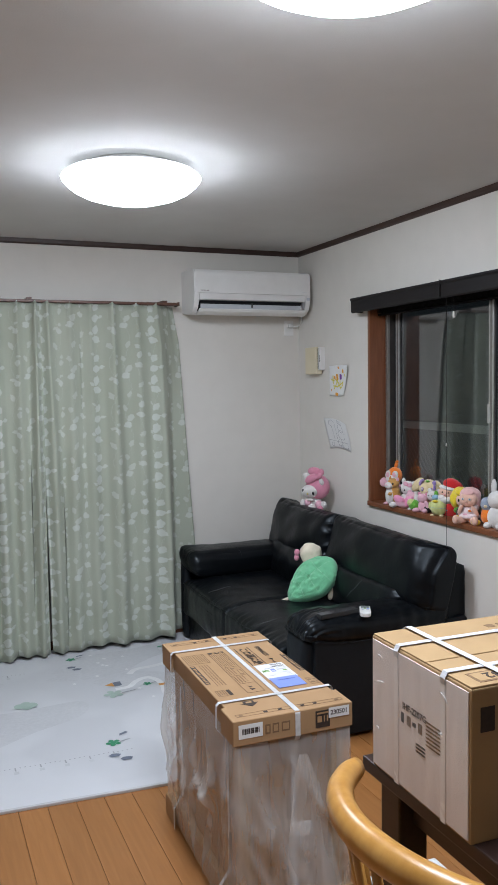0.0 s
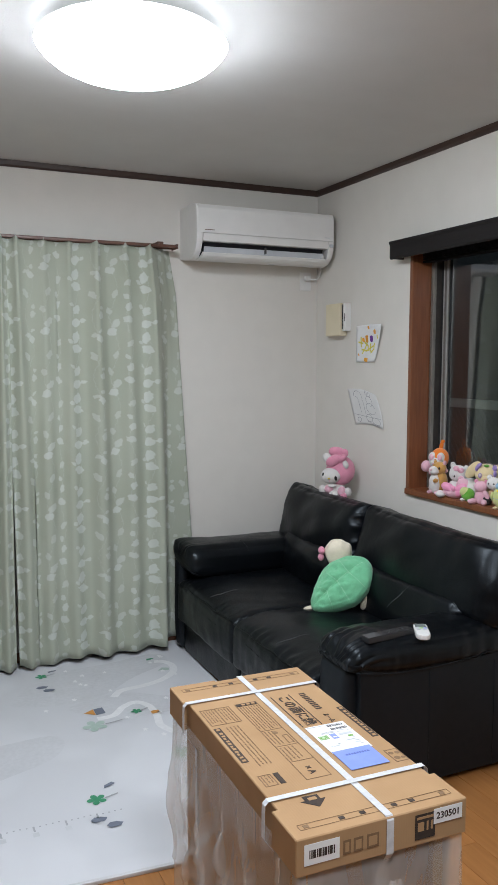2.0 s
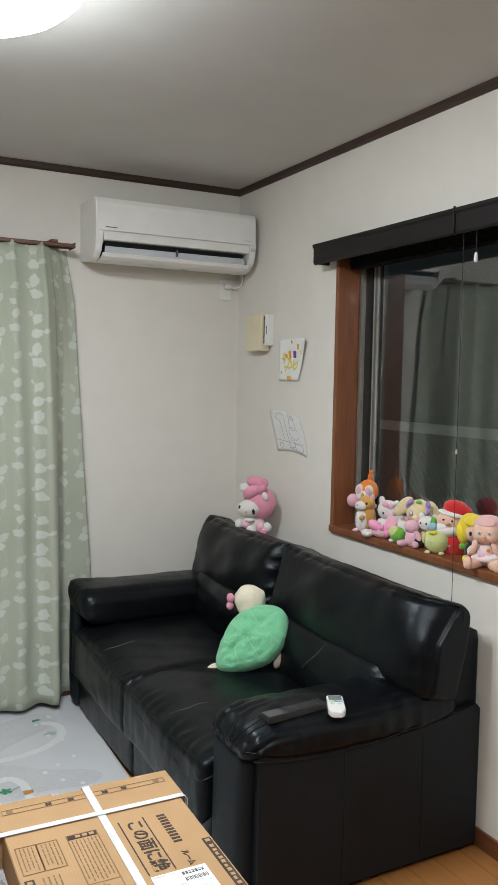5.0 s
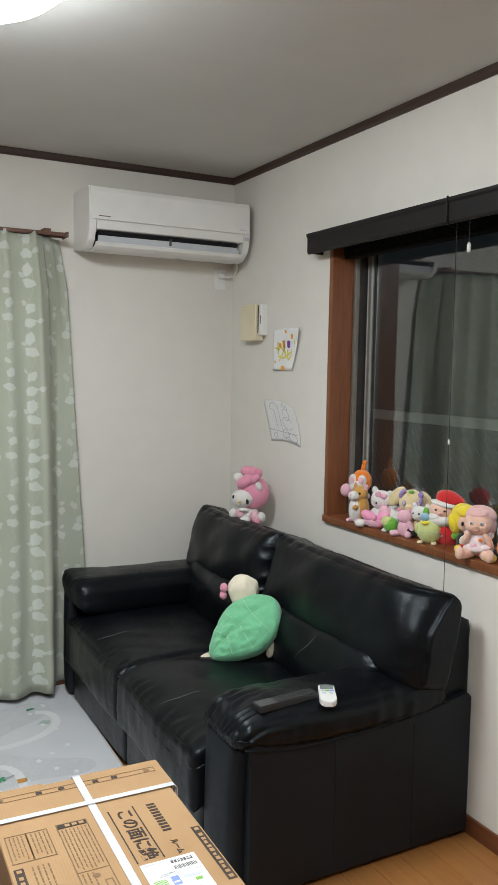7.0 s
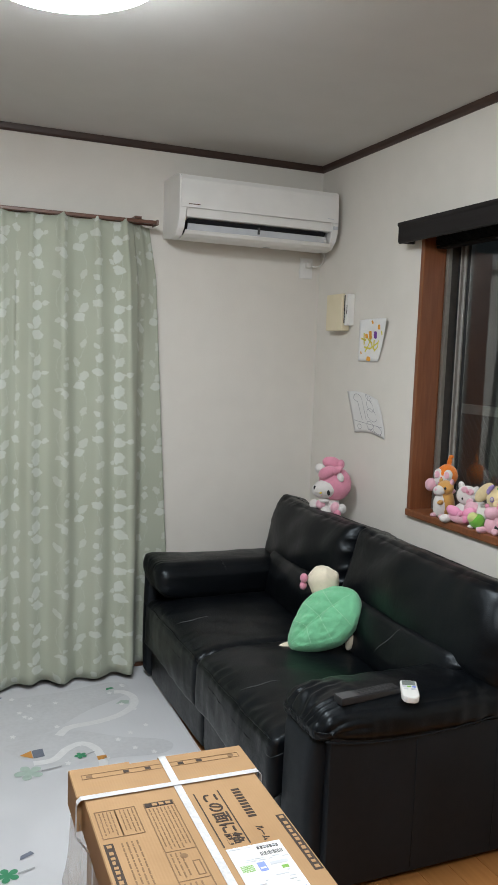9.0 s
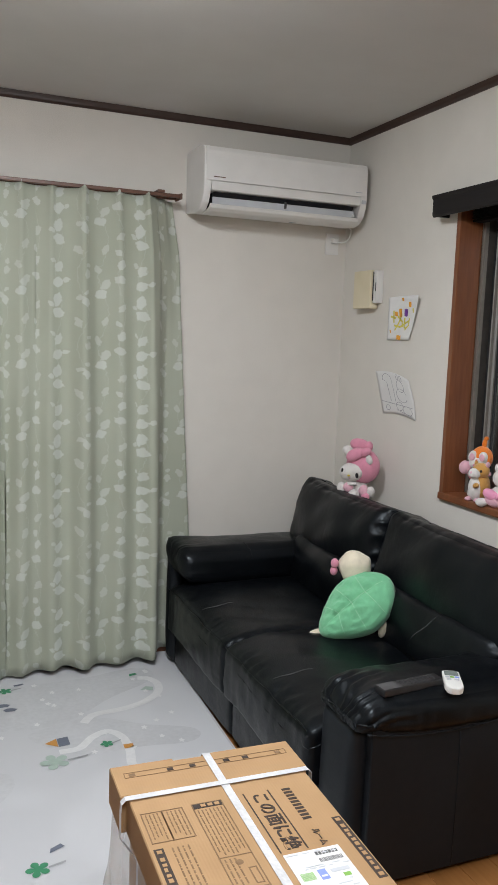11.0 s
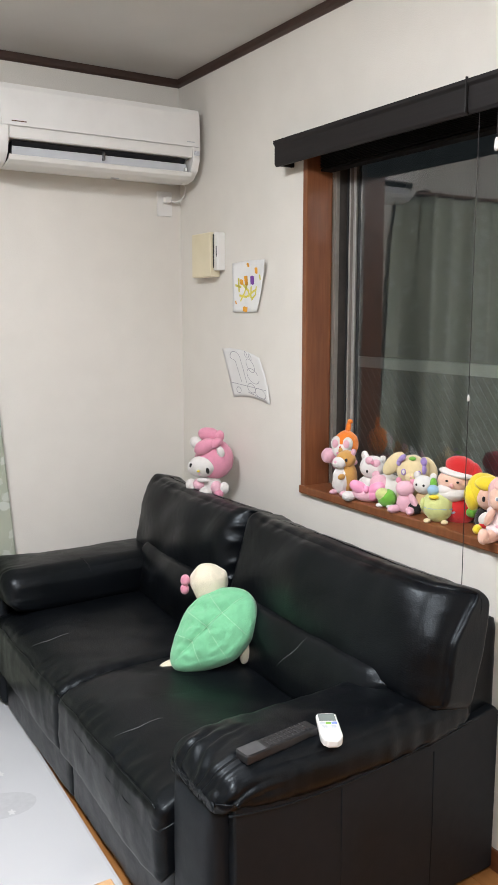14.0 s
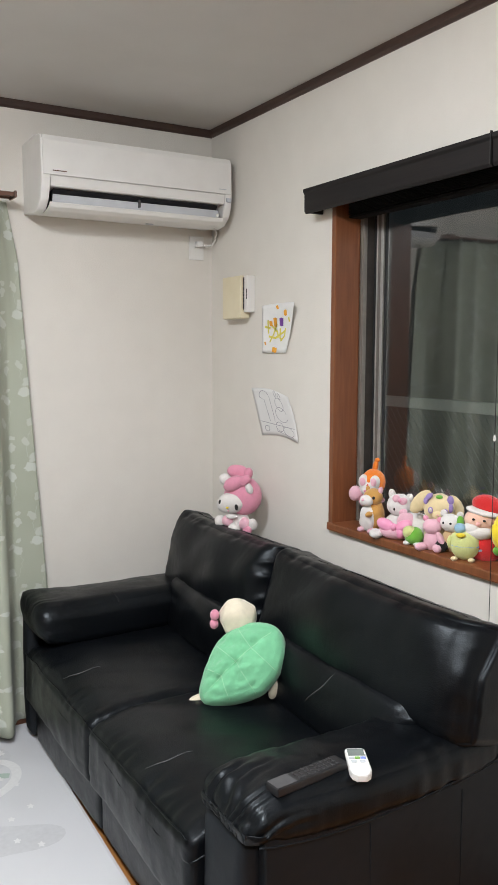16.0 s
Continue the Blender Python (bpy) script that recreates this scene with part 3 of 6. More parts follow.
# ---- ceiling lamps ----
def ceiling_lamp(at):
    """A round lamp: backing on the ceiling, and a shallow glowing bowl below it."""
    lamp = root("ceiling_lamp", at, "round white ceiling lamp with a glowing acrylic bowl, lit", "ceiling lamp", group="ceiling lamps")
    def turned(prof, seg=64, cap=True):
        b = bmesh.new()
        rings = []
        for r, z in prof:
            rings.append([b.verts.new((r * math.cos(2 * math.pi * i / seg), r * math.sin(2 * math.pi * i / seg), z)) for i in range(seg)] if r > 0 else [b.verts.new((0, 0, z))])
        for p, q in zip(rings, rings[1:]):
            for i in range(seg):
                j = (i + 1) % seg
                vs = [p[i % len(p)], p[j % len(p)], q[j % len(q)], q[i % len(q)]]
                fresh = []
                for v in vs:
                    if v not in fresh:
                        fresh.append(v)
                if len(fresh) > 2:
                    b.faces.new(fresh).smooth = True
        bmesh.ops.recalc_face_normals(b, faces=b.faces)
        return b
    part("backing", turned([(0, 0), (0.165, 0), (0.170, -0.004), (0.170, -0.022), (0.164, -0.024), (0, -0.024)]), M_PLASTIC, lamp, "white round backing plate")
    part("rim", turned([(0.12, -0.0245), (0.215, -0.026), (0.248, -0.033), (0.248, -0.050), (0.12, -0.050)]), M_RIM, lamp, "faintly glowing acrylic top of the bowl")
    part("lip", turned([(0.2482, -0.0332), (0.2600, -0.041), (0.2655, -0.0500), (0.2482, -0.0500)]), M_LIP, lamp, "glowing acrylic lip of the bowl")
    part("bowl", turned([(0.2655, -0.0503), (0.2630, -0.056), (0.249, -0.073), (0.223, -0.094), (0.184, -0.113), (0.126, -0.130), (0.062, -0.139), (0, -0.141)]), M_LAMP, lamp, "glowing white acrylic bowl")
    return lamp


ceiling_lamp((0.992, 3.66, TOP))
ceiling_lamp((0.935, 1.865, TOP))

# ---- air conditioner ----
AX0, AX1 = 1.737, 2.500
ac = root("air_conditioner", ((AX0 + AX1) / 2, NY, 2.13), "white wall-mounted air conditioner with its louvre open", "air conditioner")


def apart(name, bm, material, label="", smooth=False, parent=None):
    bmesh.ops.transform(bm, matrix=Matrix.Translation((-(AX0 + AX1) / 2, -NY, -2.13)), verts=bm.verts)
    return part(name, bm, material, parent or ac, label, smooth)


body = [(NY, 2.240), (5.175, 2.241), (5.14, 2.238), (5.122, 2.230), (5.114, 2.215), (5.110, 2.10), (5.116, 2.082), (5.15, 2.058), (5.21, 2.05), (5.24, 2.00), (5.215, 1.984), (5.24, 1.980), (NY, 1.992)]
apart("body", prism(body, "x", AX0 + 0.032, AX1 - 0.032), M_PLASTIC)
side = [(NY, 2.242), (5.175, 2.244), (5.138, 2.240), (5.118, 2.232), (5.110, 2.215), (5.106, 2.09), (5.112, 2.05), (5.13, 2.012), (5.165, 1.985), (5.21, 1.976), (NY, 1.990)]
apart("end_cap", prism(side, "x", AX0, AX0 + 0.032, 0.006, seg=3), M_PLASTIC)
apart("end_cap", prism(side, "x", AX1 - 0.032, AX1, 0.006, seg=3), M_PLASTIC)
apart("front_panel", prism([(5.101, 2.098), (5.104, 2.215), (5.111, 2.233), (5.120, 2.233), (5.112, 2.215), (5.109, 2.098)], "x", AX0 + 0.006, AX1 - 0.006, 0.0015), M_PLASTIC, "smooth white front panel")
apart("lower_panel", prism([(5.106, 2.094), (5.112, 2.062), (5.120, 2.058), (5.116, 2.092)], "x", AX0 + 0.034, AX1 - 0.034, 0.001), M_PLASTIC)
apart("air_outlet", prism([(5.135, 2.057), (5.20, 2.052), (5.235, 2.0), (5.18, 2.0)], "x", AX0 + 0.05, AX1 - 0.05), M_SLOT, "dark air outlet")
apart("louvre", prism([(5.120, 2.034), (5.127, 2.008), (5.150, 1.996), (5.154, 2.000), (5.132, 2.011), (5.125, 2.036)], "x", AX0 + 0.044, AX1 - 0.056, 0.001), M_FLAP, "grey swing louvre")
apart("lower_lip", prism([(5.118, 2.006), (5.126, 1.992), (5.150, 1.981), (5.22, 1.977), (5.25, 1.980), (5.22, 1.985), (5.155, 1.990), (5.134, 1.999), (5.124, 2.009)], "x", AX0 + 0.033, AX1 - 0.033, 0.001), M_PLASTIC, "curved white lower lip")
apart("pipe_shroud", box(AX1 - 0.13, AX1 - 0.05, 5.24, NY - 0.003, 2.243, 2.252, 0.003), M_PLASTIC)
apart("louvre_clip", box(2.105, 2.113, 5.112, 5.128, 2.016, 2.044, 0.002), M_GREYP)
apart("louvre_pivot", box(2.436, 2.446, 5.116, 5.130, 2.010, 2.022, 0.002), M_PLASTIC)
apart("maker_mark", box(AX0 + 0.04, AX0 + 0.09, 5.0985, 5.1015, 2.1105, 2.1135), M_ROD, "small grey printed mark")
apart("panel_mark", box(AX1 - 0.06, AX1 - 0.03, 5.0985, 5.1015, 2.113, 2.1155), M_FLAP)
apart("signal_window", box(AX1 - 0.027, AX1 - 0.006, 5.101, 5.110, 2.068, 2.084, 0.002), M_FLAP)
apart("maker_mark", box(AX0 + 0.44, AX0 + 0.47, 5.214, 5.222, 1.9745, 1.978), M_FLAP)
apart("pipe_cover", box(2.40, 2.462, NY - 0.05, NY - 0.002, 2.241, 2.258, 0.006), M_PLASTIC)

# wall socket and its lead
socket = thing("wall_socket", box(2.425, 2.492, NY - 0.008, NY, 1.865, 1.962, 0.003), M_PLASTIC, "white wall socket under the air conditioner", "wall socket")
plug = thing("power_plug", box(2.448, 2.474, NY - 0.036, NY - 0.008, 1.915, 1.94, 0.006, 3), M_PLASTIC, "white power plug in the wall socket", "plug")
lead = [(2.470, NY - 0.03, 1.926), (2.492, NY - 0.034, 1.920), (2.516, NY - 0.036, 1.926), (2.527, NY - 0.045, 1.945), (2.527, NY - 0.06, 1.975), (2.505, NY - 0.07, 1.994)]
part("lead", tube(lead, 0.0035, sides=8), M_PLASTIC, plug, "white mains lead", True)

# ---- cream box, papers on the wall ----
unit = root("wall_unit", (WX, 5.08, 1.69), "cream plastic wall-mounted sensor box with a white holder", "wall unit")
part("cover", box(-0.048, -0.004, -0.062, 0.085, -0.078, 0.088, 0.006, 3), M_CREAM, unit)
part("holder", box(-0.036, 0, -0.094, -0.066, -0.055, 0.086, 0.004), M_PLASTIC, unit, "white plastic holder")
# Dark strips put the shade of a slot and of the cover's gap into colour.
part("groove_shade", box(-0.0375, -0.034, -0.091, -0.088, -0.005, 0.035), M_SLOT, unit)
part("groove_shade", box(-0.0385, -0.030, -0.072, -0.0665, -0.045, 0.08), M_SLOT, unit)


def sheet(name, y0, y1, z0, z1, curl, outline, label, paper=M_PAPER):
    """A curling sheet of paper on the window wall; y1 is its far edge."""
    b = bmesh.new()
    nu, nv = 16, 12
    def pt(u, v, off=0.0):
        lo, hi = outline(u, v)
        return Vector((WX - 0.0025 - off - curl(lo, hi), y1 - (y1 - y0) * lo, z0 + (z1 - z0) * hi))
    g = [[b.verts.new(pt(i / nu, j / nv)) for j in range(nv + 1)] for i in range(nu + 1)]
    for i in range(nu):
        for j in range(nv):
            b.faces.new((g[i][j], g[i + 1][j], g[i + 1][j + 1], g[i][j + 1])).smooth = True
    thicken(b, 0.0006)
    return thing(name, b, paper, label, "drawing"), pt


def stroke(pt, uvs, w, name, material, parent):
    """A drawn line on a sheet, through (u, v) places."""
    b = bmesh.new()
    rows = []
    for i, (u, v) in enumerate(uvs):
        du, dv = uvs[min(i + 1, len(uvs) - 1)][0] - uvs[max(i - 1, 0)][0], uvs[min(i + 1, len(uvs) - 1)][1] - uvs[max(i - 1, 0)][1]
        k = math.hypot(du, dv) or 1
        nu, nv = -dv / k * w, du / k * w
        rows.append((b.verts.new(pt(u + nu, v + nv, 0.0012)), b.verts.new(pt(u - nu, v - nv, 0.0012))))
    for (p, q), (r, s) in zip(rows, rows[1:]):
        b.faces.new((p, q, s, r))
    return part(name, b, material, parent)


def arc(cu, cv, ru, rv, a0, a1, n=14):
    return [(cu + ru * math.cos(radians(a0 + (a1 - a0) * i / n)), cv + rv * math.sin(radians(a0 + (a1 - a0) * i / n))) for i in range(n + 1)]


P_OR = mixed("paint_orange", (0.80, 0.34, 0.02), (0.86, 0.42, 0.04), 60, 0.6)
P_YE = mixed("paint_yellow", (0.70, 0.62, 0.08), (0.78, 0.70, 0.14), 60, 0.6)
P_PU = mixed("paint_purple", (0.16, 0.04, 0.30), (0.22, 0.07, 0.38), 60, 0.6)
P_PE = mixed("pencil_grey", (0.28, 0.28, 0.30), (0.40, 0.40, 0.42), 90, 0.8)
pic, on = sheet("painted_paper", 4.67, 4.925, 1.478, 1.657, lambda u, v: 0.003 + 0.050 * max(0, u - 0.55) ** 1.4 * (0.4 + v) + 0.006 * max(0, 0.25 - v),
                lambda u, v: (u * (0.66 + 0.34 * v) + 0.015 * (1 - v), v + 0.03 * math.sin(u * 3) * (v - 0.2)), "white paper with orange and yellow paint marks, curling off the wall")
for cu, cv, ru, rv, m in ((0.45, 0.92, 0.03, 0.035, P_OR), (0.72, 0.80, 0.05, 0.055, P_OR), (0.30, 0.60, 0.05, 0.05, P_OR), (0.13, 0.20, 0.025, 0.03, P_OR), (0.52, 0.06, 0.09, 0.05, P_OR), (0.63, 0.62, 0.06, 0.08, P_PU), (0.44, 0.62, 0.05, 0.09, P_OR)):
    stroke(on, [(cu - ru, cv), (cu - ru * 0.4, cv + 0.01), (cu + ru * 0.4, cv - 0.01), (cu + ru, cv)], rv, "paint_mark", m, pic)
for uvs in ([(0.2, 0.68), (0.22, 0.5), (0.24, 0.4)], [(0.1, 0.55), (0.3, 0.5)], [(0.35, 0.55), (0.55, 0.42), (0.6, 0.3)], [(0.5, 0.58), (0.42, 0.38), (0.30, 0.22)], [(0.62, 0.5), (0.66, 0.3), (0.76, 0.26)], [(0.8, 0.5), (0.82, 0.34), (0.70, 0.24)], [(0.25, 0.34), (0.5, 0.30), (0.8, 0.44)], [(0.86, 0.72), (0.92, 0.62)]):
    stroke(on, uvs, 0.022, "paint_stroke", P_YE, pic)

draw, on = sheet("pencil_drawing", 4.66, 4.995, 1.15, 1.332, lambda u, v: 0.002 + 0.012 * max(0, u - 0.6) ** 1.3 + 0.008 * max(0, 0.3 - u) * v,
                 lambda u, v: (u * (0.78 + 0.22 * math.sin((1 - v) * 1.5)) + 0.24 * (1 - v) * (1 - u) - 0.02, v * (1 - 0.10 * u) + 0.07 * math.sin(u * 3.1) + 0.04 * (1 - u)), "torn white paper with a faint pencil drawing, stuck to the wall", M_THIN)
for uvs in (arc(0.30, 0.80, 0.13, 0.14, 0, 180), [(0.43, 0.8), (0.44, 0.5), (0.45, 0.3)], [(0.17, 0.8), (0.28, 0.74), (0.32, 0.3)], [(0.05, 0.30), (0.95, 0.28)], arc(0.66, 0.70, 0.10, 0.14, 0, 360, 20),
            arc(0.62, 0.92, 0.03, 0.07, 0, 360), arc(0.72, 0.90, 0.03, 0.07, 0, 360), arc(0.66, 0.48, 0.15, 0.16, 20, 340), arc(0.55, 0.20, 0.10, 0.10, 0, 360), arc(0.78, 0.15, 0.14, 0.10, 0, 360), arc(0.2, 0.14, 0.06, 0.06, 0, 360), [(0.45, 0.1), (0.9, 0.06)]):
    stroke(on, uvs, 0.006, "pencil_line", P_PE, draw)

# ---- curtains and their rail ----
rail = thing("curtain_rail", box(-0.98, 1.668, 5.205, 5.222, 2.030, 2.045, 0.003), M_ROD, "brown metal curtain rail above the curtains", "curtain rail")
part("second_track", box(-0.98, 1.668, 5.262, 5.278, 2.030, 2.045, 0.003), M_ROD, rail)
for x in (1.57, 0.79, 0.0, -0.8):
    part("bracket", box(x, x + 0.03, 5.20, NY - 0.001, 2.045, 2.056, 0.002), M_ROD, rail)
part("end_cap", box(1.668, 1.676, 5.200, 5.282, 2.026, 2.049, 0.002), M_ROD, rail)


def curtain(x0, x1, folds, seed, flare, label, lead):
    """A hanging panel in soft, uneven pleats that tighten at the top."""
    rnd = random.Random(seed)
    nu, nv = folds * 14, 46
    edge = [0.0]
    for _ in range(folds):
        edge.append(edge[-1] + 0.75 + 0.5 * rnd.random())
    amp = [0.55 + 0.75 * rnd.random() for _ in range(folds)]
    dip = [rnd.uniform(-0.012, 0.018) for _ in range(folds + 1)]
    b = bmesh.new()
    uv = b.loops.layers.uv.new("UVMap")
    g, lay = [], []
    total = edge[-1]
    for i in range(nu + 1):
        k, w = divmod(i / 14, 1)
        k = min(int(k), folds - 1)
        w = i / 14 - k
        u = (edge[k] + (edge[k + 1] - edge[k]) * w) / total
        col = []
        for j in range(nv + 1):
            v = j / nv                      # 0 at the top
            grow = 0.35 + 0.65 * min(1, v * 2.2)
            round_ = 0.5 - 0.5 * math.cos(2 * math.pi * w)
            sharp = math.exp(-((w - 0.5) / 0.07) ** 2)
            wave = amp[k] * (0.046 * grow * round_ ** 1.4 + 0.014 * (1 - grow) * sharp * 2.4)
            sway = 0.010 * noise.noise(Vector((u * 5 + seed, v * 1.6, seed)))
            x = x0 + (x1 - x0) * u + flare * max(0, u - 0.45) ** 1.5 * (0.22 * min(1, v * 9) + 0.78 * min(1, v * 1.25)) + lead * (1 - u) ** 3 * v + 0.006 * math.sin(v * 3 + k * 1.7)
            low = max(0, v - 0.62) / 0.38
            rumple = 0.011 * low * noise.noise(Vector((u * 16 + seed, v * 9 + u * 7, 2))) + 0.006 * low * noise.noise(Vector((u * 34, v * 20 - u * 12, seed)))
            y = 5.235 - wave - sway - rumple
            if flare:                       # the outer edge turns back to the wall
                k2 = max(0, min(1, (u - 0.84) / 0.16))
                k2 = k2 * k2 * (3 - 2 * k2)
                y += (5.328 - y) * k2
                if x > 1.60:
                    y += (5.318 - y) * max(0, min(1, (x - 1.60) / 0.05)) * min(1, v * 3)
            hem = 0.028 + dip[k] * (1 - w) + dip[k + 1] * w + (0.010 * max(0, u - 0.72) / 0.28 if flare else 0)
            z = 2.028 - (2.028 - hem) * v + 0.012 * (sharp * (1 - min(1, v * 12)))
            col.append(b.verts.new((x, y, z)))
            if j == 0:
                lay.append(u)
        g.append(col)
    for i in range(nu):
        for j in range(nv):
            f = b.faces.new((g[i][j], g[i + 1][j], g[i + 1][j + 1], g[i][j + 1]))
            f.smooth = True
            for lp, (a, c) in zip(f.loops, ((i, j), (i + 1, j), (i + 1, j + 1), (i, j + 1))):
                lp[uv].uv = (lay[a] * (x1 - x0) * 1.04 + seed, (1 - c / nv) * 2.0)
    thicken(b, 0.003)
    return thing("curtain", b, M_CURTAIN, label, "curtain", "curtains at the balcony door", smooth=True)


curtain(0.845, 1.672, 7, 3, 0.29, "sage green curtain with pale leaf pattern, closed", 0.03)
curtain(-0.96, 0.868, 17, 5, 0.0, "sage green leaf-patterned curtain drawn shut", 0.0)

# ---- sofa ----
sofa = root("sofa", (2.1, 4.44, 0.0), "black leather two-seat sofa with worn, creased cushions", "sofa")
SY0, SY1, SM = 3.60, 5.268, 4.465


def spart(name, bm, label="", smooth=True, material=None):
    bmesh.ops.transform(bm, matrix=Matrix.Translation((-2.1, -4.44, 0)), verts=bm.verts)
    return part(name, bm, material or M_LEATHER, sofa, label, smooth)


spart("base", cushion((0.38, (SY1 - SY0) / 2 - 0.02, 0.10), 0.02, (0, 0, 0), 10, 0.002, 9, 1, pose(2.085, (SY0 + SY1) / 2, 0.125)))
for y in (SY0 + 0.10, SY1 - 0.12):
    for x in (1.78, 2.44):
        spart("foot", box(x - 0.03, x + 0.03, y - 0.03, y + 0.03, 0, 0.03, 0.004), "", False, M_RUBBER)
for y0, y1, s in ((3.79, SM - 0.004, 4), (SM + 0.004, 5.165, 7)):
    spart("front_panel", cushion((0.014, (y1 - y0) / 2, 0.105), 0.012, (0.004, 0, 0), 24, 0.0035, 8, s, pose(1.693, (y0 + y1) / 2, 0.125)))


def drape(p, s):
    """The front of a seat cushion rolls over and hangs lower."""
    k = max(0, -s.x - 0.45) / 0.55
    return Vector((p.x, p.y, p.z - 0.030 * k * k * (1 if s.z > 0 else 1.5) + 0.006 * math.sin(p.y * 9)))


SEATS = []


def puckered(k, share=1.0):
    """A seat: soft hollows, the skin drawn into small folds along its front seam and sides."""
    def f(p, s):
        q = drape(p, s)
        front = math.exp(-((s.x + 0.93) / 0.10) ** 2)
        side = math.exp(-((abs(s.y) - 0.97) / 0.06) ** 2)
        folds = abs(noise.noise(Vector((p.x * 6, p.y * 20, k)))) * front + abs(noise.noise(Vector((p.x * 22, p.y * 5, k + 3)))) * side
        hollow = 0.014 * math.exp(-((s.x - 0.05) / 0.55) ** 2 - (s.y / 0.6) ** 2) + 0.004 * noise.noise(Vector((p.x * 4, p.y * 9 + p.x * 6, k)))
        if s.z > 0.4:
            q.z -= 0.014 * folds * share + hollow * 0.7
        if s.x < -0.9:
            q.x += 0.005 * abs(noise.noise(Vector((p.y * 13, p.z * 6, k)))) * share
        return q
    return f


for y0, y1, s in ((3.785, SM - 0.002, 11), (SM + 0.002, 5.165, 15)):
    c = cushion((0.345, (y1 - y0) / 2, 0.094), 0.026, (0.010, 0.0, 0.022), 60, 0.0045, 5, s, pose(1.985, (y0 + y1) / 2, 0.315), puckered(s))
    SEATS.append((c.copy(), y0, y1))
    spart("seat_cushion", c, "soft black leather seat cushion")


def plump(k, fold, ends, turn=0.0):
    """A back cushion: its corners drawn up, gathered folds at both ends and along the top seam."""
    def f(p, s):
        ridge = abs(math.sin(p.z * 52 + k + p.y * 18 + 1.8 * noise.noise(p * 9))) ** 4
        near, far = max(0, -s.y), max(0, s.y)
        up = max(0, s.z)
        gather = fold * ridge * (math.exp(-((s.y + 0.97) / 0.07) ** 2) + 0.15 * math.exp(-((s.y - 0.97) / 0.05) ** 2))
        seam = 0.010 * abs(noise.noise(Vector((p.y * 24, p.z * 5, k)))) * math.exp(-((s.z - 0.95) / 0.12) ** 2)
        roll = max(0, (near - 0.55) / 0.45) ** 2
        x = p.x + turn * roll * (0.06 + 0.94 * up ** 1.3) * (0.5 - 0.5 * s.x)
        x += 0.058 * max(0, (near - 0.80) / 0.20) ** 2 * (0.5 - 0.5 * s.x)
        if s.x < 0:
            x -= gather - seam
            x -= 0.016 * math.exp(-((near - 0.74) / 0.20) ** 2) * math.exp(-((s.z - 0.30) / 0.5) ** 2)
            x += 0.016 * math.exp(-((s.z - 0.05) / 0.9) ** 2) * noise.noise(Vector((p.y * 5, p.z * 7 + p.y * 3, k)))
        else:
            x -= 0.030 * up ** 3             # the top narrows to its back seam
        z = p.z + up * (ends[0] * near ** 7 + ends[1] * far ** 7 - 0.010 * (1 - s.y ** 2) - 0.20 * turn * roll) - 0.6 * seam
        y = p.y - 0.018 * up * (far ** 5 - near ** 5 * 0.4)
        return Vector((x, y, z))
    return f


def creased(cushion_mesh, eye_to, line, label="worn crease with its thin highlight painted pale"):
    """A worn crease on a cushion along a line, its highlight painted pale, found by looking along eye_to."""
    tree = BVHTree.FromBMesh(cushion_mesh)
    d = Vector(eye_to).normalized()
    a, c = Vector(line[0]), Vector(line[1])
    pts = []
    for i in range(9):
        q = a.lerp(c, i / 8) + Vector((0.004 * math.sin(i * 1.1), 0.004 * math.cos(i * 0.9), 0))
        h = tree.ray_cast(q - d * 0.3, d)
        if h[0] is not None:
            pts.append(h[0] - d * 0.0005)
    if len(pts) > 2:
        r = [0.0003 + 0.0014 * math.sin(math.pi * (i + 0.4) / len(pts)) for i in range(len(pts))]
        spart("crease", tube(pts, r, sides=6), label, True, M_WORN_GLINT)


for c, y0, y1 in SEATS:
    creased(c, (0, 0, -1), ((1.675, (y0 + y1) / 2 - 0.02, 0.42), (1.80, (y0 + y1) / 2 - 0.045, 0.42)))
for y0, y1, s in ((3.650, SM - 0.003, 21), (SM + 0.003, 5.10, 25)):
    c = cushion((0.088, (y1 - y0) / 2, 0.125), 0.05, (0.034, 0.0, 0.01), 56, 0.0035, 6, s, pose(2.274, (y0 + y1) / 2, 0.485, 0, 14, 0), plump(s, 0.026, (0.0, 0.0), 0.020))
    if s == 21:
        creased(c, (0.9, 0.3, -0.3), ((2.205, 3.98, 0.586), (2.168, 4.067, 0.48)))
    spart("lumbar_cushion", c)
for y0, y1, s, fold, ends, turn in ((3.560, SM - 0.003, 21, 0.003, (0.012, 0.010), 0.050), (SM + 0.003, 5.200, 25, 0.016, (0.010, 0.018), 0.006)):
    spart("back_cushion", cushion((0.092, (y1 - y0) / 2 + 0.004, 0.152), 0.036, (0.036, 0.0, 0.010), 72, 0.0034, 4.0, s + 2, pose(2.345, (y0 + y1) / 2, 0.668, 0, 15, 0), plump(s, fold, ends, turn)), "plump black leather back cushion")
spart("back_frame", cushion((0.062, (SY1 - SY0) / 2 - 0.006, 0.335), 0.025, (0, 0, 0), 12, 0.003, 8, 31, pose(2.468, (SY0 + SY1) / 2, 0.375)))

for y0, y1 in ((3.80, SM - 0.012), (SM + 0.012, 5.15)):
    spart("seam", tube([(1.643 + 0.0015 * math.sin(i * 1.7), y0 + (y1 - y0) * i / 20, 0.372 + 0.003 * math.sin(i * 0.9)) for i in range(21)], 0.0022, sides=6), "stitched seam along the seat front")

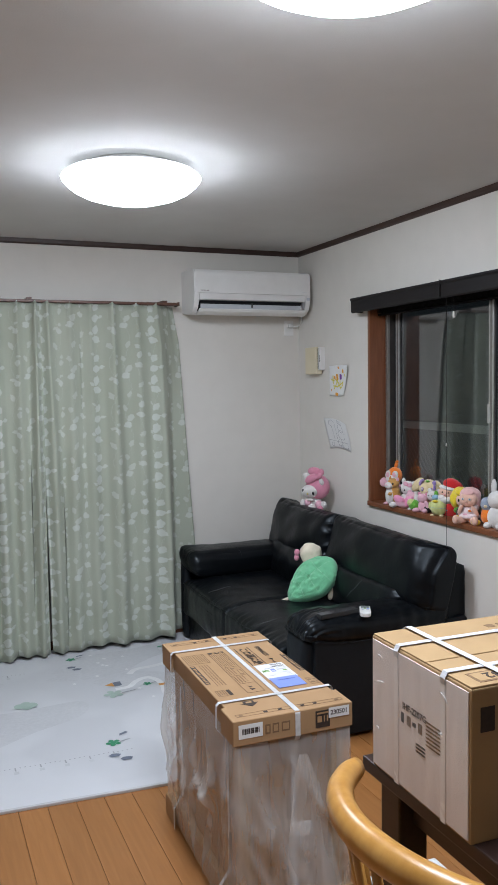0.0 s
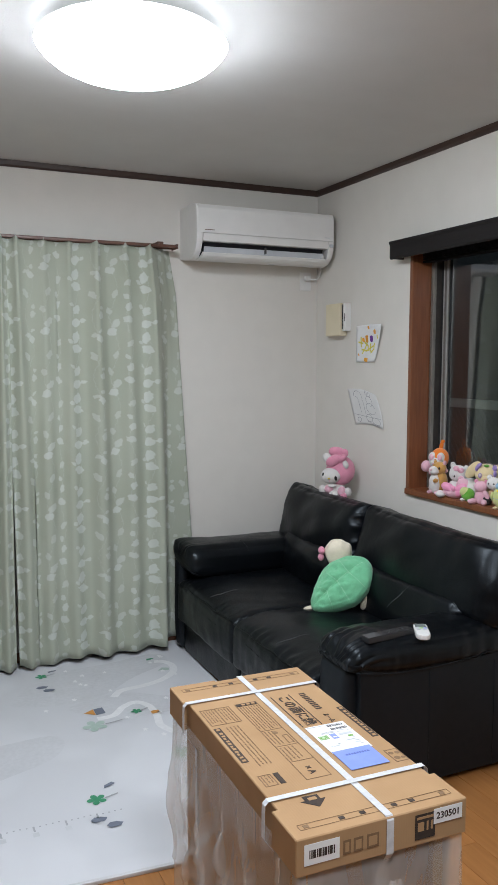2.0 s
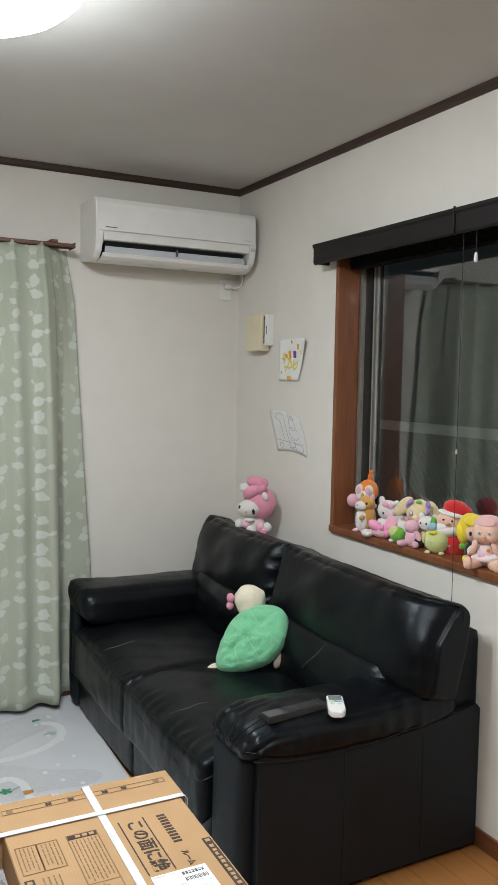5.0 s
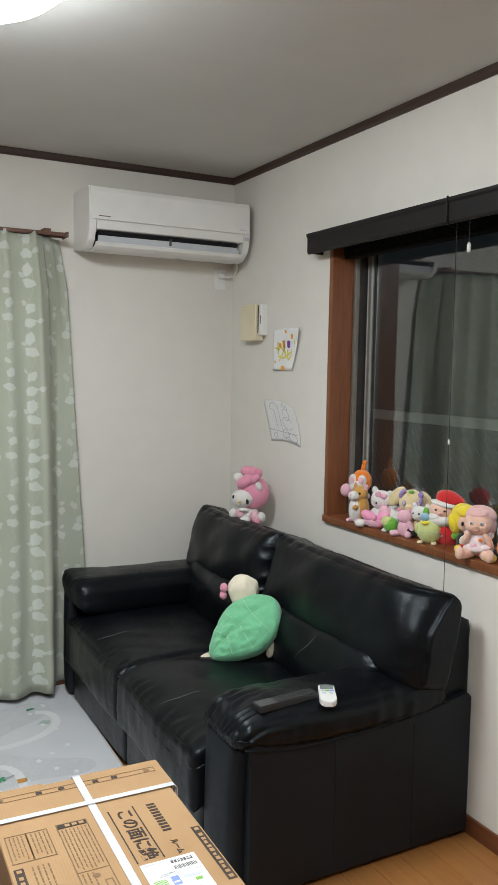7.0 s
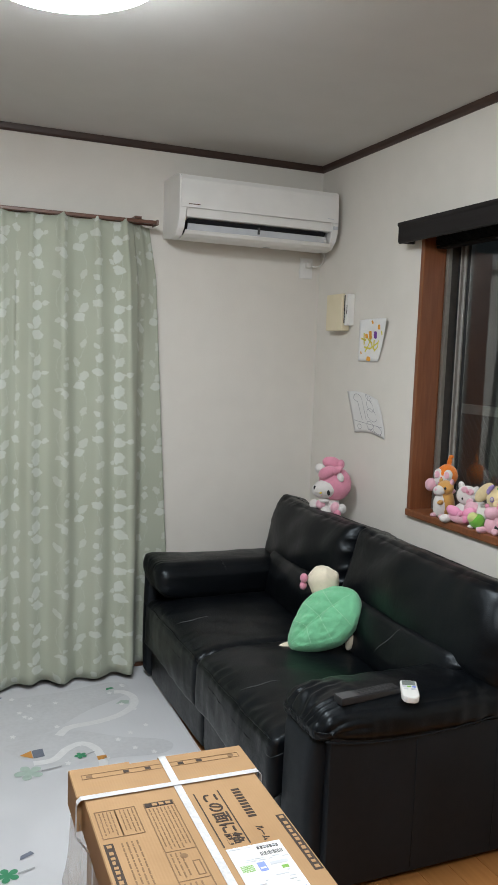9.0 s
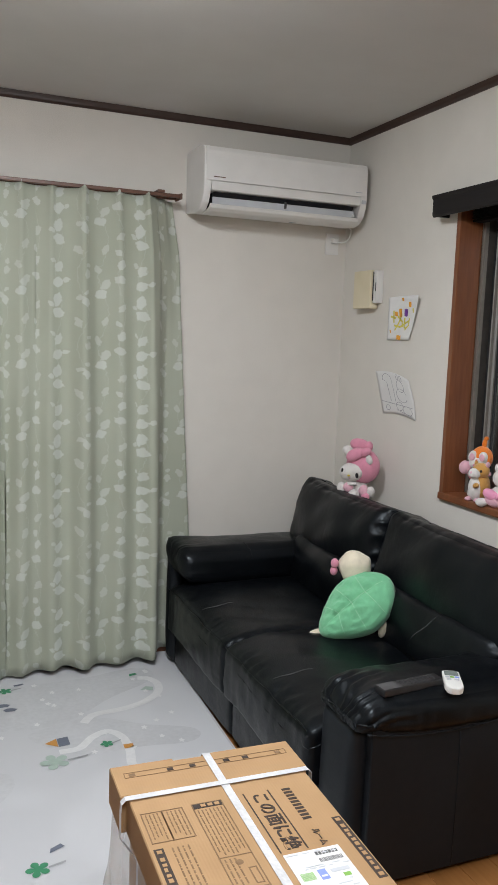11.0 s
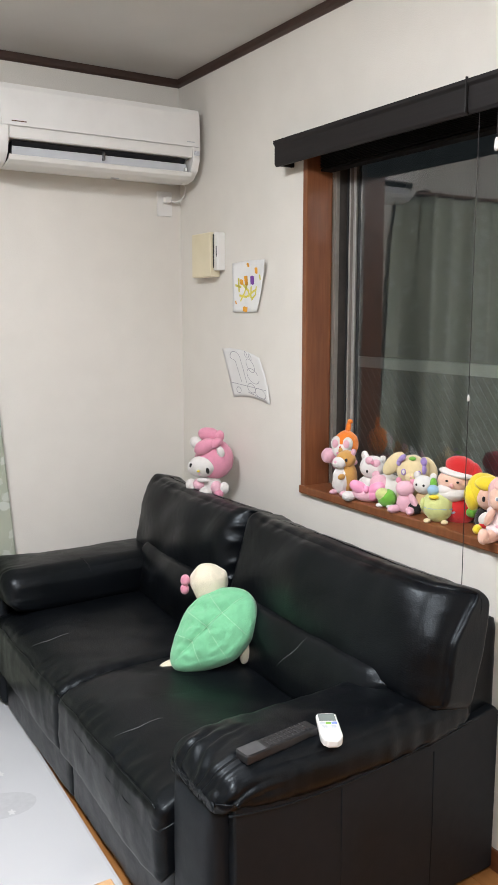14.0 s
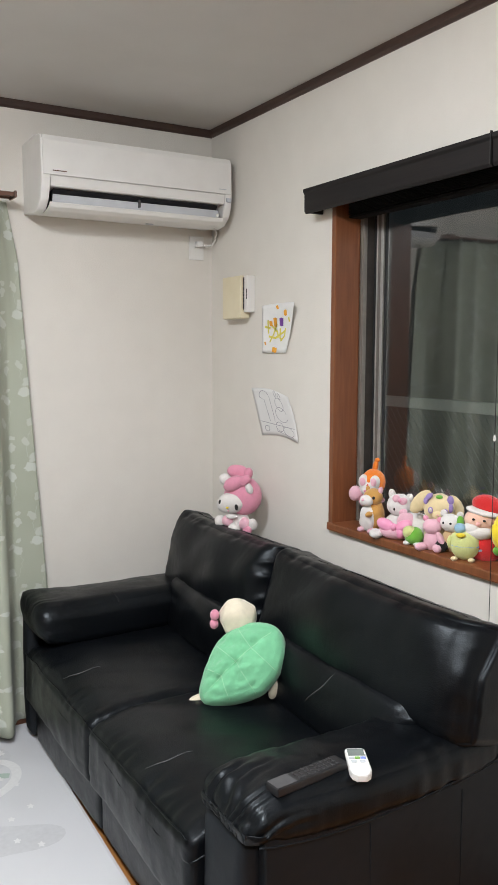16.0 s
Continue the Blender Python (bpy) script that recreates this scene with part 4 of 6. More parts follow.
# arms: side panels with a hollow upper edge, front faces and soft pads
def arm_side(y0, y1):
    top = [(2.515, 0.462)] + [(2.50 - (2.50 - 1.72) * i / 14, 0.478 - 0.050 * math.sin(math.pi * i / 14) + 0.02 * i / 14) for i in range(15)]
    return prism([(1.72, 0.02), (2.515, 0.02)] + top, "y", y0, y1, 0.008, seg=3)


spart("arm_panel", arm_side(SY0 - 0.02, SY0 + 0.03), "smooth black leather side panel", False, M_HIDE_LIT)
spart("arm_panel", arm_side(SY1 - 0.045, SY1), "", False, M_HIDE_LIT)
for x in (2.00, 2.285):
    spart("seam", tube([(x, SY0 - 0.0203, 0.03), (x + 0.003, SY0 - 0.0203, 0.22), (x, SY0 - 0.0203, 0.42)], 0.0016, sides=6), "", True, M_HIDE_LIT)
spart("arm_front", cushion((0.028, 0.092, 0.222), 0.022, (0.012, 0, 0), 12, 0.002, 8, 41, pose(1.706, 3.696, 0.242)), "", True, M_HIDE_LIT)
spart("arm_front", cushion((0.028, 0.046, 0.240), 0.024, (0.010, 0, 0), 14, 0.002, 8, 43, pose(1.692, 5.214, 0.262)), "", True, M_HIDE_LIT)


def sag(depth, seed, gather, droop):
    """An arm pad: hollowed along its top, its front end rolling over and gathered into folds."""
    def f(p, s):
        dip = depth * (1 - s.x ** 2)
        k = max(0, -s.x - 0.52) / 0.48
        a = math.atan2(p.z, p.y)
        wave = math.sin(a * 6 + seed + 3 * s.x + 4.0 * noise.noise(Vector((p.x * 6, p.y * 17, p.z * 17 + seed))))
        fold = gather * k * (abs(wave) ** 1.5 - 0.4) + 0.4 * gather * noise.noise(Vector((p.x * 30, p.y * 9, seed)))
        n = s.normalized()
        z = p.z * (1 - 0.40 * k) if p.z < 0 else p.z
        z -= droop * k ** 2.2 * (1 if p.z > 0 else 0.35)
        return Vector((p.x - 0.3 * fold * k, p.y + n.y * fold, z - dip + n.z * fold))
    return f


def flared(p, s):
    """The far pad: its front end swells and leans outwards over the side."""
    q = sag(0.006, 4, 0.0025, 0.0)(p, s)
    k = max(0, -s.x) ** 2
    q.y += 0.022 * k * max(0, s.z + 0.2) + 0.012 * k * s.y
    q.z += 0.006 * k * s.z + 0.010 * k * max(0, s.y) * max(0, s.z)
    q.x += 0.016 * max(0, -s.x) ** 5 * max(0, 0.25 - s.z)
    return q


spart("arm_pad", cushion((0.372, 0.124, 0.058), 0.046, (0.0, 0.004, 0.018), 64, 0.0035, 8, 51, pose(2.050, 3.692, 0.503), sag(0.024, 1, 0.011, 0.042)), "sagging black leather arm pad with gathered front")
spart("seam", tube([(1.985, 5.012, 0.43), (1.975, 5.010, 0.50), (1.965, 5.020, 0.555), (1.955, 5.06, 0.575), (1.945, 5.14, 0.581)], 0.0020, sides=6), "stitched seam across the arm pad")
spart("arm_pad", cushion((0.345, 0.124, 0.084), 0.054, (0.0, 0.006, 0.014), 52, 0.003, 7, 57, pose(1.996, 5.137, 0.488), flared), "plump black leather arm pad")
PADSEAM = [(1.70 + (2.40 - 1.70) * i / 16, SY0 - 0.030, 0.462 - 0.030 * math.sin(math.pi * (i / 16) ** 0.8) + 0.012 * (i / 16) ** 2) for i in range(17)]
spart("seam", tube(PADSEAM, 0.0024, sides=6), "piped seam under the arm pad", True, M_HIDE_LIT)

# ---- floor mat ----
corner = [(1.648, 3.47), (1.700, 5.335), (-0.92, 5.335), (-0.92, 3.66)]
play = thing("play_mat", prism(corner, "z", 0.0, 0.0125, 0.003), M_MAT, "pale grey folding play mat with printed roads and clovers", "play mat")
part("edge_band", prism([(1.645, 3.476), (1.697, 5.33), (1.691, 5.33), (1.639, 3.476)], "z", 0.0130, 0.0136), M_MATEDGE, play, "grey mat border")
part("edge_band", prism([(1.636, 3.476), (1.636, 3.482), (-0.915, 3.669), (-0.915, 3.663)], "z", 0.0130, 0.0136), M_MATEDGE, play)
PR = {k: mixed("mat_print_" + k, tuple(x * 0.9 for x in c), c, 60, 0.6) for k, c in
      {"white": (0.74, 0.74, 0.745), "green": (0.05, 0.26, 0.13), "sage": (0.40, 0.50, 0.44), "slate": (0.15, 0.17, 0.22), "orange": (0.60, 0.28, 0.06), "grey": (0.36, 0.37, 0.38), "pale": (0.545, 0.555, 0.57), "hill": (0.572, 0.577, 0.596)}.items()}
ZM = 0.0140


def flat(name, pts, key, z=ZM):
    b = bmesh.new()
    flat.count = (flat.count + 1) % 7
    vs = [b.verts.new((x, y, z + 0.0003 + 0.0003 * flat.count)) for x, y in pts]
    f = b.faces.new(vs)
    if f.normal.z < 0:
        f.normal_flip()
    return part(name, b, PR[key], play)


flat.count = 0


def ribbon(name, pts, w, key):
    b = bmesh.new()
    fine = []
    for i in range(len(pts) - 1):
        p = [Vector(pts[max(0, min(len(pts) - 1, i + k))]) for k in (-1, 0, 1, 2)]
        for j in range(6):
            t = j / 6
            fine.append(0.5 * ((2 * p[1]) + (p[2] - p[0]) * t + (2 * p[0] - 5 * p[1] + 4 * p[2] - p[3]) * t * t + (3 * p[1] - p[0] - 3 * p[2] + p[3]) * t ** 3))
    fine.append(Vector(pts[-1]))
    rows = []
    for i, p in enumerate(fine):
        d = (fine[min(i + 1, len(fine) - 1)] - fine[max(i - 1, 0)]).normalized()
        rows.append((b.verts.new((p.x - d.y * w, p.y + d.x * w, ZM)), b.verts.new((p.x + d.y * w, p.y - d.x * w, ZM))))
    for (a, c), (d, e) in zip(rows, rows[1:]):
        b.faces.new((a, c, e, d))
    return part(name, b, PR[key], play)


def clover(x, y, r, key, stem="grey"):
    pts = [(x + r * (0.38 + 0.68 * abs(math.sin(2.5 * a)) ** 0.6) * math.cos(a), y + r * (0.38 + 0.68 * abs(math.sin(2.5 * a)) ** 0.6) * math.sin(a)) for a in (2 * math.pi * i / 60 for i in range(60))]
    flat("clover", pts, key)
    if stem:
        flat("stem", [(x + r * 0.9, y - 0.004), (x + r * 2.4, y + 0.008), (x + r * 2.4, y + 0.016), (x + r * 0.9, y + 0.004)], stem)


for cx, cy, rx, ry, turn, z in ((1.17, 4.985, 0.38, 0.165, 0.35, 0.01295), (1.29, 4.62, 0.28, 0.120, -0.30, 0.01315), (0.42, 4.30, 0.48, 0.20, 0.2, 0.01295), (0.15, 4.90, 0.40, 0.16, -0.2, 0.01315)):
    b = bmesh.new()
    pts = []
    for i in range(40):
        a = 2 * math.pi * i / 40
        u, v = rx * math.cos(a) * (1 + 0.12 * math.sin(2 * a + cx)), ry * math.sin(a) * (1 + 0.25 * math.cos(3 * a))
        pts.append(b.verts.new((cx + u * math.cos(turn) - v * math.sin(turn), cy + u * math.sin(turn) + v * math.cos(turn), z)))
    b.faces.new(pts)
    part("printed_hill", b, PR["hill"], play)

ribbon("road", [(1.20, 4.745), (1.25, 4.80), (1.36, 4.815), (1.46, 4.85), (1.535, 4.92), (1.555, 5.00), (1.53, 5.06), (1.49, 5.075)], 0.017, "white")
ribbon("road", [(1.08, 4.56), (1.15, 4.565), (1.21, 4.63), (1.27, 4.655), (1.31, 4.60), (1.315, 4.50), (1.30, 4.40), (1.33, 4.32)], 0.016, "white")
clover(0.925, 3.951, 0.032, "green")
clover(1.055, 4.497, 0.048, "sage")
clover(1.247, 4.563, 0.022, "green")
clover(0.952, 5.108, 0.026, "green")
clover(1.30, 4.15, 0.04, "sage")
for dx, dy in ((0, 0), (0.045, 0.02), (0.085, -0.01), (0.05, -0.03)):
    flat("bush", [(0.600 + dx * 0.7 + 0.026 * math.cos(a), 4.53 + dy * 0.7 + 0.032 * math.sin(a)) for a in (2 * math.pi * i / 20 for i in range(20))], "sage", ZM + 0.0002 * (dx * 40 + 1))
flat("house", [(1.085, 4.595), (1.125, 4.60), (1.125, 4.66), (1.085, 4.655)], "slate")
flat("house_roof", [(1.04, 4.63), (1.083, 4.595), (1.083, 4.655)], "orange")
flat("house", [(1.30, 4.51), (1.335, 4.515), (1.335, 4.54), (1.30, 4.54)], "orange")
for x, y in ((0.952, 4.935), (0.94, 3.785), (0.90, 3.83), (0.93, 4.98)):
    flat("boat", [(x - 0.025, y), (x - 0.015, y - 0.016), (x + 0.018, y - 0.016), (x + 0.03, y), (x + 0.01, y + 0.012), (x - 0.01, y + 0.014)], "slate")
flat("boat", [(1.47, 4.955), (1.52, 4.94), (1.53, 4.97), (1.50, 4.985)], "sage")
flat("sprig", [(0.965, 4.01), (1.01, 4.03), (1.0, 4.045), (0.97, 4.03)], "slate")
flat("sprig", [(0.99, 5.14), (1.03, 5.15), (1.03, 5.16), (0.99, 5.155)], "slate")
flat("sprig", [(1.46, 5.10), (1.50, 5.11), (1.49, 5.125), (1.465, 5.12)], "green")
for row, (x0, y0, n, st) in enumerate(((-0.4, 3.89, 14, 0.10), (-0.4, 5.00, 10, 0.11))):
    for i in range(n):
        x = x0 + i * st
        y = y0 - (x - 0.4) * 0.05
        flat("ruler_tick", [(x, y), (x + 0.006, y), (x + 0.006, y - 0.03), (x, y - 0.03)], "grey")
        flat("ruler_mark", [(x - 0.006, y - 0.036), (x + 0.014, y - 0.036), (x + 0.014, y - 0.06), (x - 0.006, y - 0.06)], "pale")
        for k in range(1, 5):
            xs = x + st * k / 5
            flat("ruler_dot", [(xs, y - 0.003), (xs + 0.005, y - 0.003), (xs + 0.005, y - 0.010), (xs, y - 0.010)], "grey")
for i in range(26):
    x, y = random.uniform(0.9, 1.6), random.uniform(4.3, 5.15)
    flat("dandelion", [(x + 0.009 * math.cos(a) * (1 + 0.3 * math.cos(5 * a)), y + 0.012 * math.sin(a) * (1 + 0.3 * math.cos(5 * a))) for a in (2 * math.pi * k / 30 for k in range(30))], "white", ZM + 0.0003)

# ---- strapped package ----
PK = (1.1495, 2.956, 0.0)
pack = root("wrapped_package", PK, "tall film-wrapped package with cardboard caps and white straps", "package", -1.5)
LX, LY, LZ = 0.186, 0.370, 0.630


def lid_outline(x, y, n=0.012, at=0.265):
    """The cap's plan, stepped in along the middle of its long sides."""
    return [(-x, -y), (x, -y), (x, -at), (x - n, -at), (x - n, at), (x, at), (x, y), (0.0, y), (0.0, y - 0.008), (-0.06, y - 0.008), (-0.06, y), (-x, y), (-x, at), (-x + n, at), (-x + n, -at), (-x, -at)]


lid = part("top_cap", prism(lid_outline(LX, LY), "z", LZ - 0.072, LZ, 0.002, seg=1), M_BOARD, pack, "brown printed cardboard top cap")
part("bottom_cap", prism(lid_outline(LX, LY), "z", 0.0, 0.075, 0.002, seg=1), M_BOARD, pack, "brown cardboard bottom cap")
part("inner_box", box(-LX + 0.035, LX - 0.035, -LY + 0.045, LY - 0.03, 0.075, LZ - 0.072, 0.006), M_BOARD, pack)
part("corner_post", box(-LX + 0.02, -LX + 0.06, -LY + 0.02, -LY + 0.06, 0.075, LZ - 0.072, 0.004), M_BOARD2, pack)
part("corner_post", box(LX - 0.06, LX - 0.02, -LY + 0.02, -LY + 0.06, 0.075, LZ - 0.072, 0.004), M_BOARD2, pack)
part("foam_block", cushion((0.036, 0.006, 0.022), 0.006, (0, 0, 0), 6, 0.002, 30, 3, pose(0.034, -LY + 0.037, 0.258, 0, 6, 0)), M_PAPER, pack, "white foam block under the film", True)
part("board_joint", box(-0.062, -0.059, -LY + 0.0435, -LY + 0.0455, 0.085, 0.545), M_INKL, pack)
part("printed_patch", box(-0.02, 0.05, -LY + 0.0415, -LY + 0.0445, 0.50, 0.535), M_INKL, pack)


def film(seed, off, z0, z1):
    """The loose film round the package, creased and bulging between the straps."""
    b = bmesh.new()
    n, nz = 230, 48
    x, y = LX - 0.006 + off, LY - 0.006 + off
    per = 4 * (x + y)
    g = []
    for i in range(n):
        s = per * i / n
        for (ax, ay, dx, dy, ln) in ((-x, -y, 1, 0, 2 * x), (x, -y, 0, 1, 2 * y), (x, y, -1, 0, 2 * x), (-x, y, 0, -1, 2 * y)):
            if s < ln:
                p, nn, e = Vector((ax + dx * s, ay + dy * s)), Vector((dy, -dx)), s / ln
                break
            s -= ln
        col = []
        for j in range(nz + 1):
            v = j / nz
            z = z0 + (z1 - z0) * v
            q = Vector((p.x * 7, p.y * 7, z * 2.2 + seed))
            crease = 0.042 * (1 - abs(noise.noise(q + Vector((z * 3, 0, 0))))) ** 5 + 0.026 * (1 - abs(noise.noise(q * 2.1 + Vector((z * 4, 5, 0))))) ** 6 + 0.008 * noise.noise(q * 2.3)
            belly = math.sin(math.pi * v) * (0.010 - 0.014 * math.sin(math.pi * e))
            d = belly + (crease - 0.022) * math.sin(math.pi * min(1, v * 1.1 + 0.05)) * (0.4 + 0.6 * math.sin(math.pi * e))
            w = p + nn * d
            col.append(b.verts.new((w.x, w.y, z)))
        g.append(col)
    for i in range(n):
        for j in range(nz):
            b.faces.new((g[i][j], g[(i + 1) % n][j], g[(i + 1) % n][j + 1], g[i][j + 1])).smooth = True
    return b


def tent():
    """A loose fold of film that hangs from a point on the front and spreads downwards."""
    b = bmesh.new()
    n, nz = 40, 30
    g = []
    for i in range(n + 1):
        u = i / n
        col = []
        for j in range(nz + 1):
            v = j / nz
            half = 0.012 + 0.085 * v ** 0.8
            x = 0.028 + 0.030 * v + (u * 2 - 1) * half
            edge = math.sin(math.pi * u)
            y = -LY + 0.004 - (0.004 + 0.022 * v) * edge ** 0.6 - 0.006 * v * math.sin(u * 17 + v * 3) * edge - 0.004 * noise.noise(Vector((u * 6, v * 4, 2)))
            col.append(b.verts.new((x, y, 0.50 - 0.45 * v)))
        g.append(col)
    for i in range(n):
        for j in range(nz):
            b.faces.new((g[i][j], g[i][j + 1], g[i + 1][j + 1], g[i + 1][j])).smooth = True
    return b


part("film_fold", tent(), M_FILM, pack, "loose fold of the plastic film", True)
ob = part("film", film(2.0, 0.0, 0.02, LZ - 0.05), M_FILM, pack, "creased translucent plastic film", True)


def strap(name, pts, wdir, w, parent, mt=M_BAND):
    """A flat band through points, w wide along wdir."""
    b = bmesh.new()
    rows = []
    for p in pts:
        p, d = Vector(p), Vector(wdir) * w / 2
        rows.append((b.verts.new(p - d), b.verts.new(p + d)))
    for (a, c), (d, e) in zip(rows, rows[1:]):
        b.faces.new((a, c, e, d))
    thicken(b, 0.0007)
    return part(name, b, mt, parent)


e = 0.0022
strap("strap", [(0.010, -LY - e, 0.0), (0.010, -LY - e, 0.075), (0.010, -LY + 0.034, 0.12), (0.010, -LY + 0.034, LZ - 0.13), (0.010, -LY - e, LZ - 0.072), (0.010, -LY - e, LZ - 0.006), (0.010, -LY + 0.004, LZ + e), (0.008, LY - 0.004, LZ + e), (0.008, LY + e, LZ - 0.006), (0.008, LY + e, 0.0)], (1, 0, 0), 0.0155, pack)
for y in (0.251, -0.233):
    strap("strap", [(-LX - e, y, 0.0), (-LX - e, y, 0.075), (-LX + 0.031, y, 0.12), (-LX + 0.031, y, LZ - 0.12), (-LX - e, y, LZ - 0.072), (-LX - e, y, LZ - 0.02), (-LX - e + 0.001, y, LZ - 0.004), (-LX + 0.006, y, LZ + e + 0.001), (LX - 0.006, y, LZ + e + 0.001), (LX + e - 0.001, y, LZ - 0.004), (LX + e, y, LZ - 0.072), (LX - 0.030, y, LZ - 0.12), (LX - 0.030, y, 0.12), (LX + e, y, 0.075), (LX + e, y, 0.0)], (0, 1, 0), 0.0140, pack)

ZT = LZ + 0.0009


def ink(name, x0, x1, y0, y1, material=M_INK, z=ZT, label=""):
    return part(name, box(x0, x1, y0, y1, z - 0.0004, z), material, lid, label)


def outline(x0, x1, y0, y1, w=0.0022, material=M_INKL):
    for q in ((x0, x1, y0, y0 + w), (x0, x1, y1 - w, y1), (x0, x0 + w, y0 + w, y1 - w), (x1 - w, x1, y0 + w, y1 - w)):
        ink("frame_line", *q, material)


def small_print(x0, x1, y0, y1, rows, seed):
    """Rows of writing too small to read, as bars that run along y."""
    rnd = random.Random(seed)
    st = (x1 - x0) / rows
    for r in range(rows):
        y = y1
        while y > y0 + 0.008:
            ln = min(rnd.uniform(0.004, 0.018), y - y0)
            ink("print_bar", x1 - (r + 0.66) * st, x1 - (r + 0.36) * st, y - ln, y, M_INKL)
            y -= ln + rnd.uniform(0.002, 0.004)


# the box's printing, read from its long edge
letters("printed_words", "この面に絶", 0.0345, M_INK, lid, Matrix.Translation((0.055, 0.116, ZT)) @ pose(0, 0, 0, 0, 0, -90), "large dark printed Japanese characters")
letters("printed_words", "ルーム", 0.0155, M_INK, lid, Matrix.Translation((0.110, 0.048, ZT)) @ pose(0, 0, 0, 0, 0, -90), "small printed Japanese characters")
ink("print_rule", 0.077, 0.0795, 0.026, 0.207)
ink("print_rule", 0.0285, 0.031, 0.026, 0.207)
for k in range(10):
    y = 0.202 - k * 0.0105
    ink("maker_bar", 0.104, 0.1205, y - 0.0062, y, M_INK)
for x0, y0, y1 in ((0.1535, -0.078, 0.092), (-0.1670, -0.076, 0.097)):
    ink("black_band", x0, x0 + 0.0165, y0, y1)
    for yy in (y0 + 0.009, y1 - 0.009):
        part("band_dot", box(x0 + 0.004, x0 + 0.0125, yy - 0.004, yy + 0.004, ZT, ZT + 0.0006), M_BOARD, lid)
    for k in range(10):
        yy = y0 + 0.020 + k * (y1 - y0 - 0.040) / 10
        part("band_letter", box(x0 + 0.0045, x0 + 0.012 - 0.002 * (k % 3 == 1), yy, yy + 0.007 + 0.002 * (k % 2), ZT, ZT + 0.0006), M_BOARD, lid)
outline(-0.165, -0.088, 0.112, 0.201)
outline(-0.128, -0.1262, 0.114, 0.199)
small_print(-0.160, -0.132, 0.120, 0.195, 4, 1)
small_print(-0.122, -0.092, 0.120, 0.195, 4, 2)
outline(-0.072, -0.014, -0.190, 0.203)
ink("print_head", -0.070, -0.016, 0.187, 0.201, M_INK)
for k in range(3):
    part("head_letter", box(-0.056 + k * 0.013, -0.047 + k * 0.013, 0.190, 0.198, ZT, ZT + 0.0006), M_BOARD, lid)
small_print(-0.068, -0.018, 0.050, 0.182, 7, 3)
for y in (0.043, -0.039, -0.112):
    ink("frame_line", -0.070, -0.016, y, y + 0.002, M_INKL)
small_print(-0.068, -0.042, -0.032, 0.038, 3, 4)
outline(-0.034, -0.020, -0.030, 0.010)
b = bmesh.new()
bmesh.ops.create_circle(b, cap_ends=True, segments=18, radius=0.007, matrix=Matrix.Translation((-0.043, 0.026, ZT)))
part("round_sign", b, M_INKL, lid)
small_print(-0.068, -0.030, -0.105, -0.045, 4, 7)
letters("printed_mark", "× A", 0.022, M_INK, lid, Matrix.Translation((-0.046, -0.155, ZT)) @ pose(0, 0, 0, 0, 0, -90))
small_print(-0.140, -0.104, -0.100, 0.094, 4, 5)
outline(-0.160, -0.131, -0.184, -0.138)
small_print(-0.157, -0.134, -0.180, -0.142, 3, 6)
ink("black_tag", -0.126, -0.114, -0.183, -0.139)
part("arrow", prism([(-0.112, -0.244), (-0.079, -0.246), (-0.079, -0.262), (-0.068, -0.262), (-0.094, -0.288), (-0.122, -0.260), (-0.112, -0.260)], "z", ZT - 0.0004, ZT), M_INK, lid, "printed black arrow")
part("arrow_mark", box(-0.104, -0.086, -0.262, -0.252, ZT, ZT + 0.0005), M_BOARD, lid)
outline(0.139, 0.171, -0.198, -0.144)
for x, y, r in ((0.148, -0.160, 0.006), (0.162, -0.162, 0.006), (0.150, -0.182, 0.007), (0.163, -0.184, 0.005)):
    b = bmesh.new()
    bmesh.ops.create_circle(b, cap_ends=True, segments=18, radius=r, matrix=Matrix.Translation((x, y, ZT)))
    part("round_sign", b, M_INKL, lid)
for y in (0.322, -0.346):
    outline(-0.165, 0.168, y, y + 0.018, 0.0013)
    for x in (-0.150, -0.075, -0.030, 0.040, 0.080, 0.150):
        ink("print_sign", x - 0.006, x + 0.006, y + 0.004, y + 0.014, M_INK if abs(x) < 0.1 else M_INKL)
# delivery label, half covered by a slip
label = part("delivery_label", box(0.029, 0.129, -0.116, 0.018, ZT + 0.0002, ZT + 0.0010), M_THIN, lid, "white delivery label with printing")
part("blue_slip", box(0.030, 0.1235, -0.194, -0.110, ZT + 0.0012, ZT + 0.0019), M_SLIP, lid, "lilac blue delivery slip")


def mark(x0, x1, y0, y1, material, name="label_bar", up=0.0):
    part(name, box(x0, x1, y0, y1, ZT + 0.0010 + up, ZT + 0.0014 + up), material, lid)


for k in range(12):                          # green block of lines and the stamp beside it
    mark(0.036 + k * 0.0019, 0.0371 + k * 0.0019, -0.052, -0.034, M_GREEN, "green_line")
mark(0.066, 0.080, -0.056, -0.032, M_SLIP, "blue_stamp")
mark(0.068, 0.078, -0.050, -0.046, M_THIN, "stamp_bar", 0.0004)
mark(0.088, 0.120, -0.044, -0.036, M_FLAP)
mark(0.104, 0.116, -0.058, -0.050, M_GREEN)
for k in range(16):                          # bar code and number bars along the top
    mark(0.082 + k * 0.0026, 0.0832 + k * 0.0026 + 0.0006 * (k % 3 == 0), -0.016, -0.006, M_GREYP, "code_line")
for k in range(7):
    mark(0.082 + k * 0.0058, 0.0862 + k * 0.0058, 0.002, 0.010, M_GREYP, "number_bar")
rnd = random.Random(5)
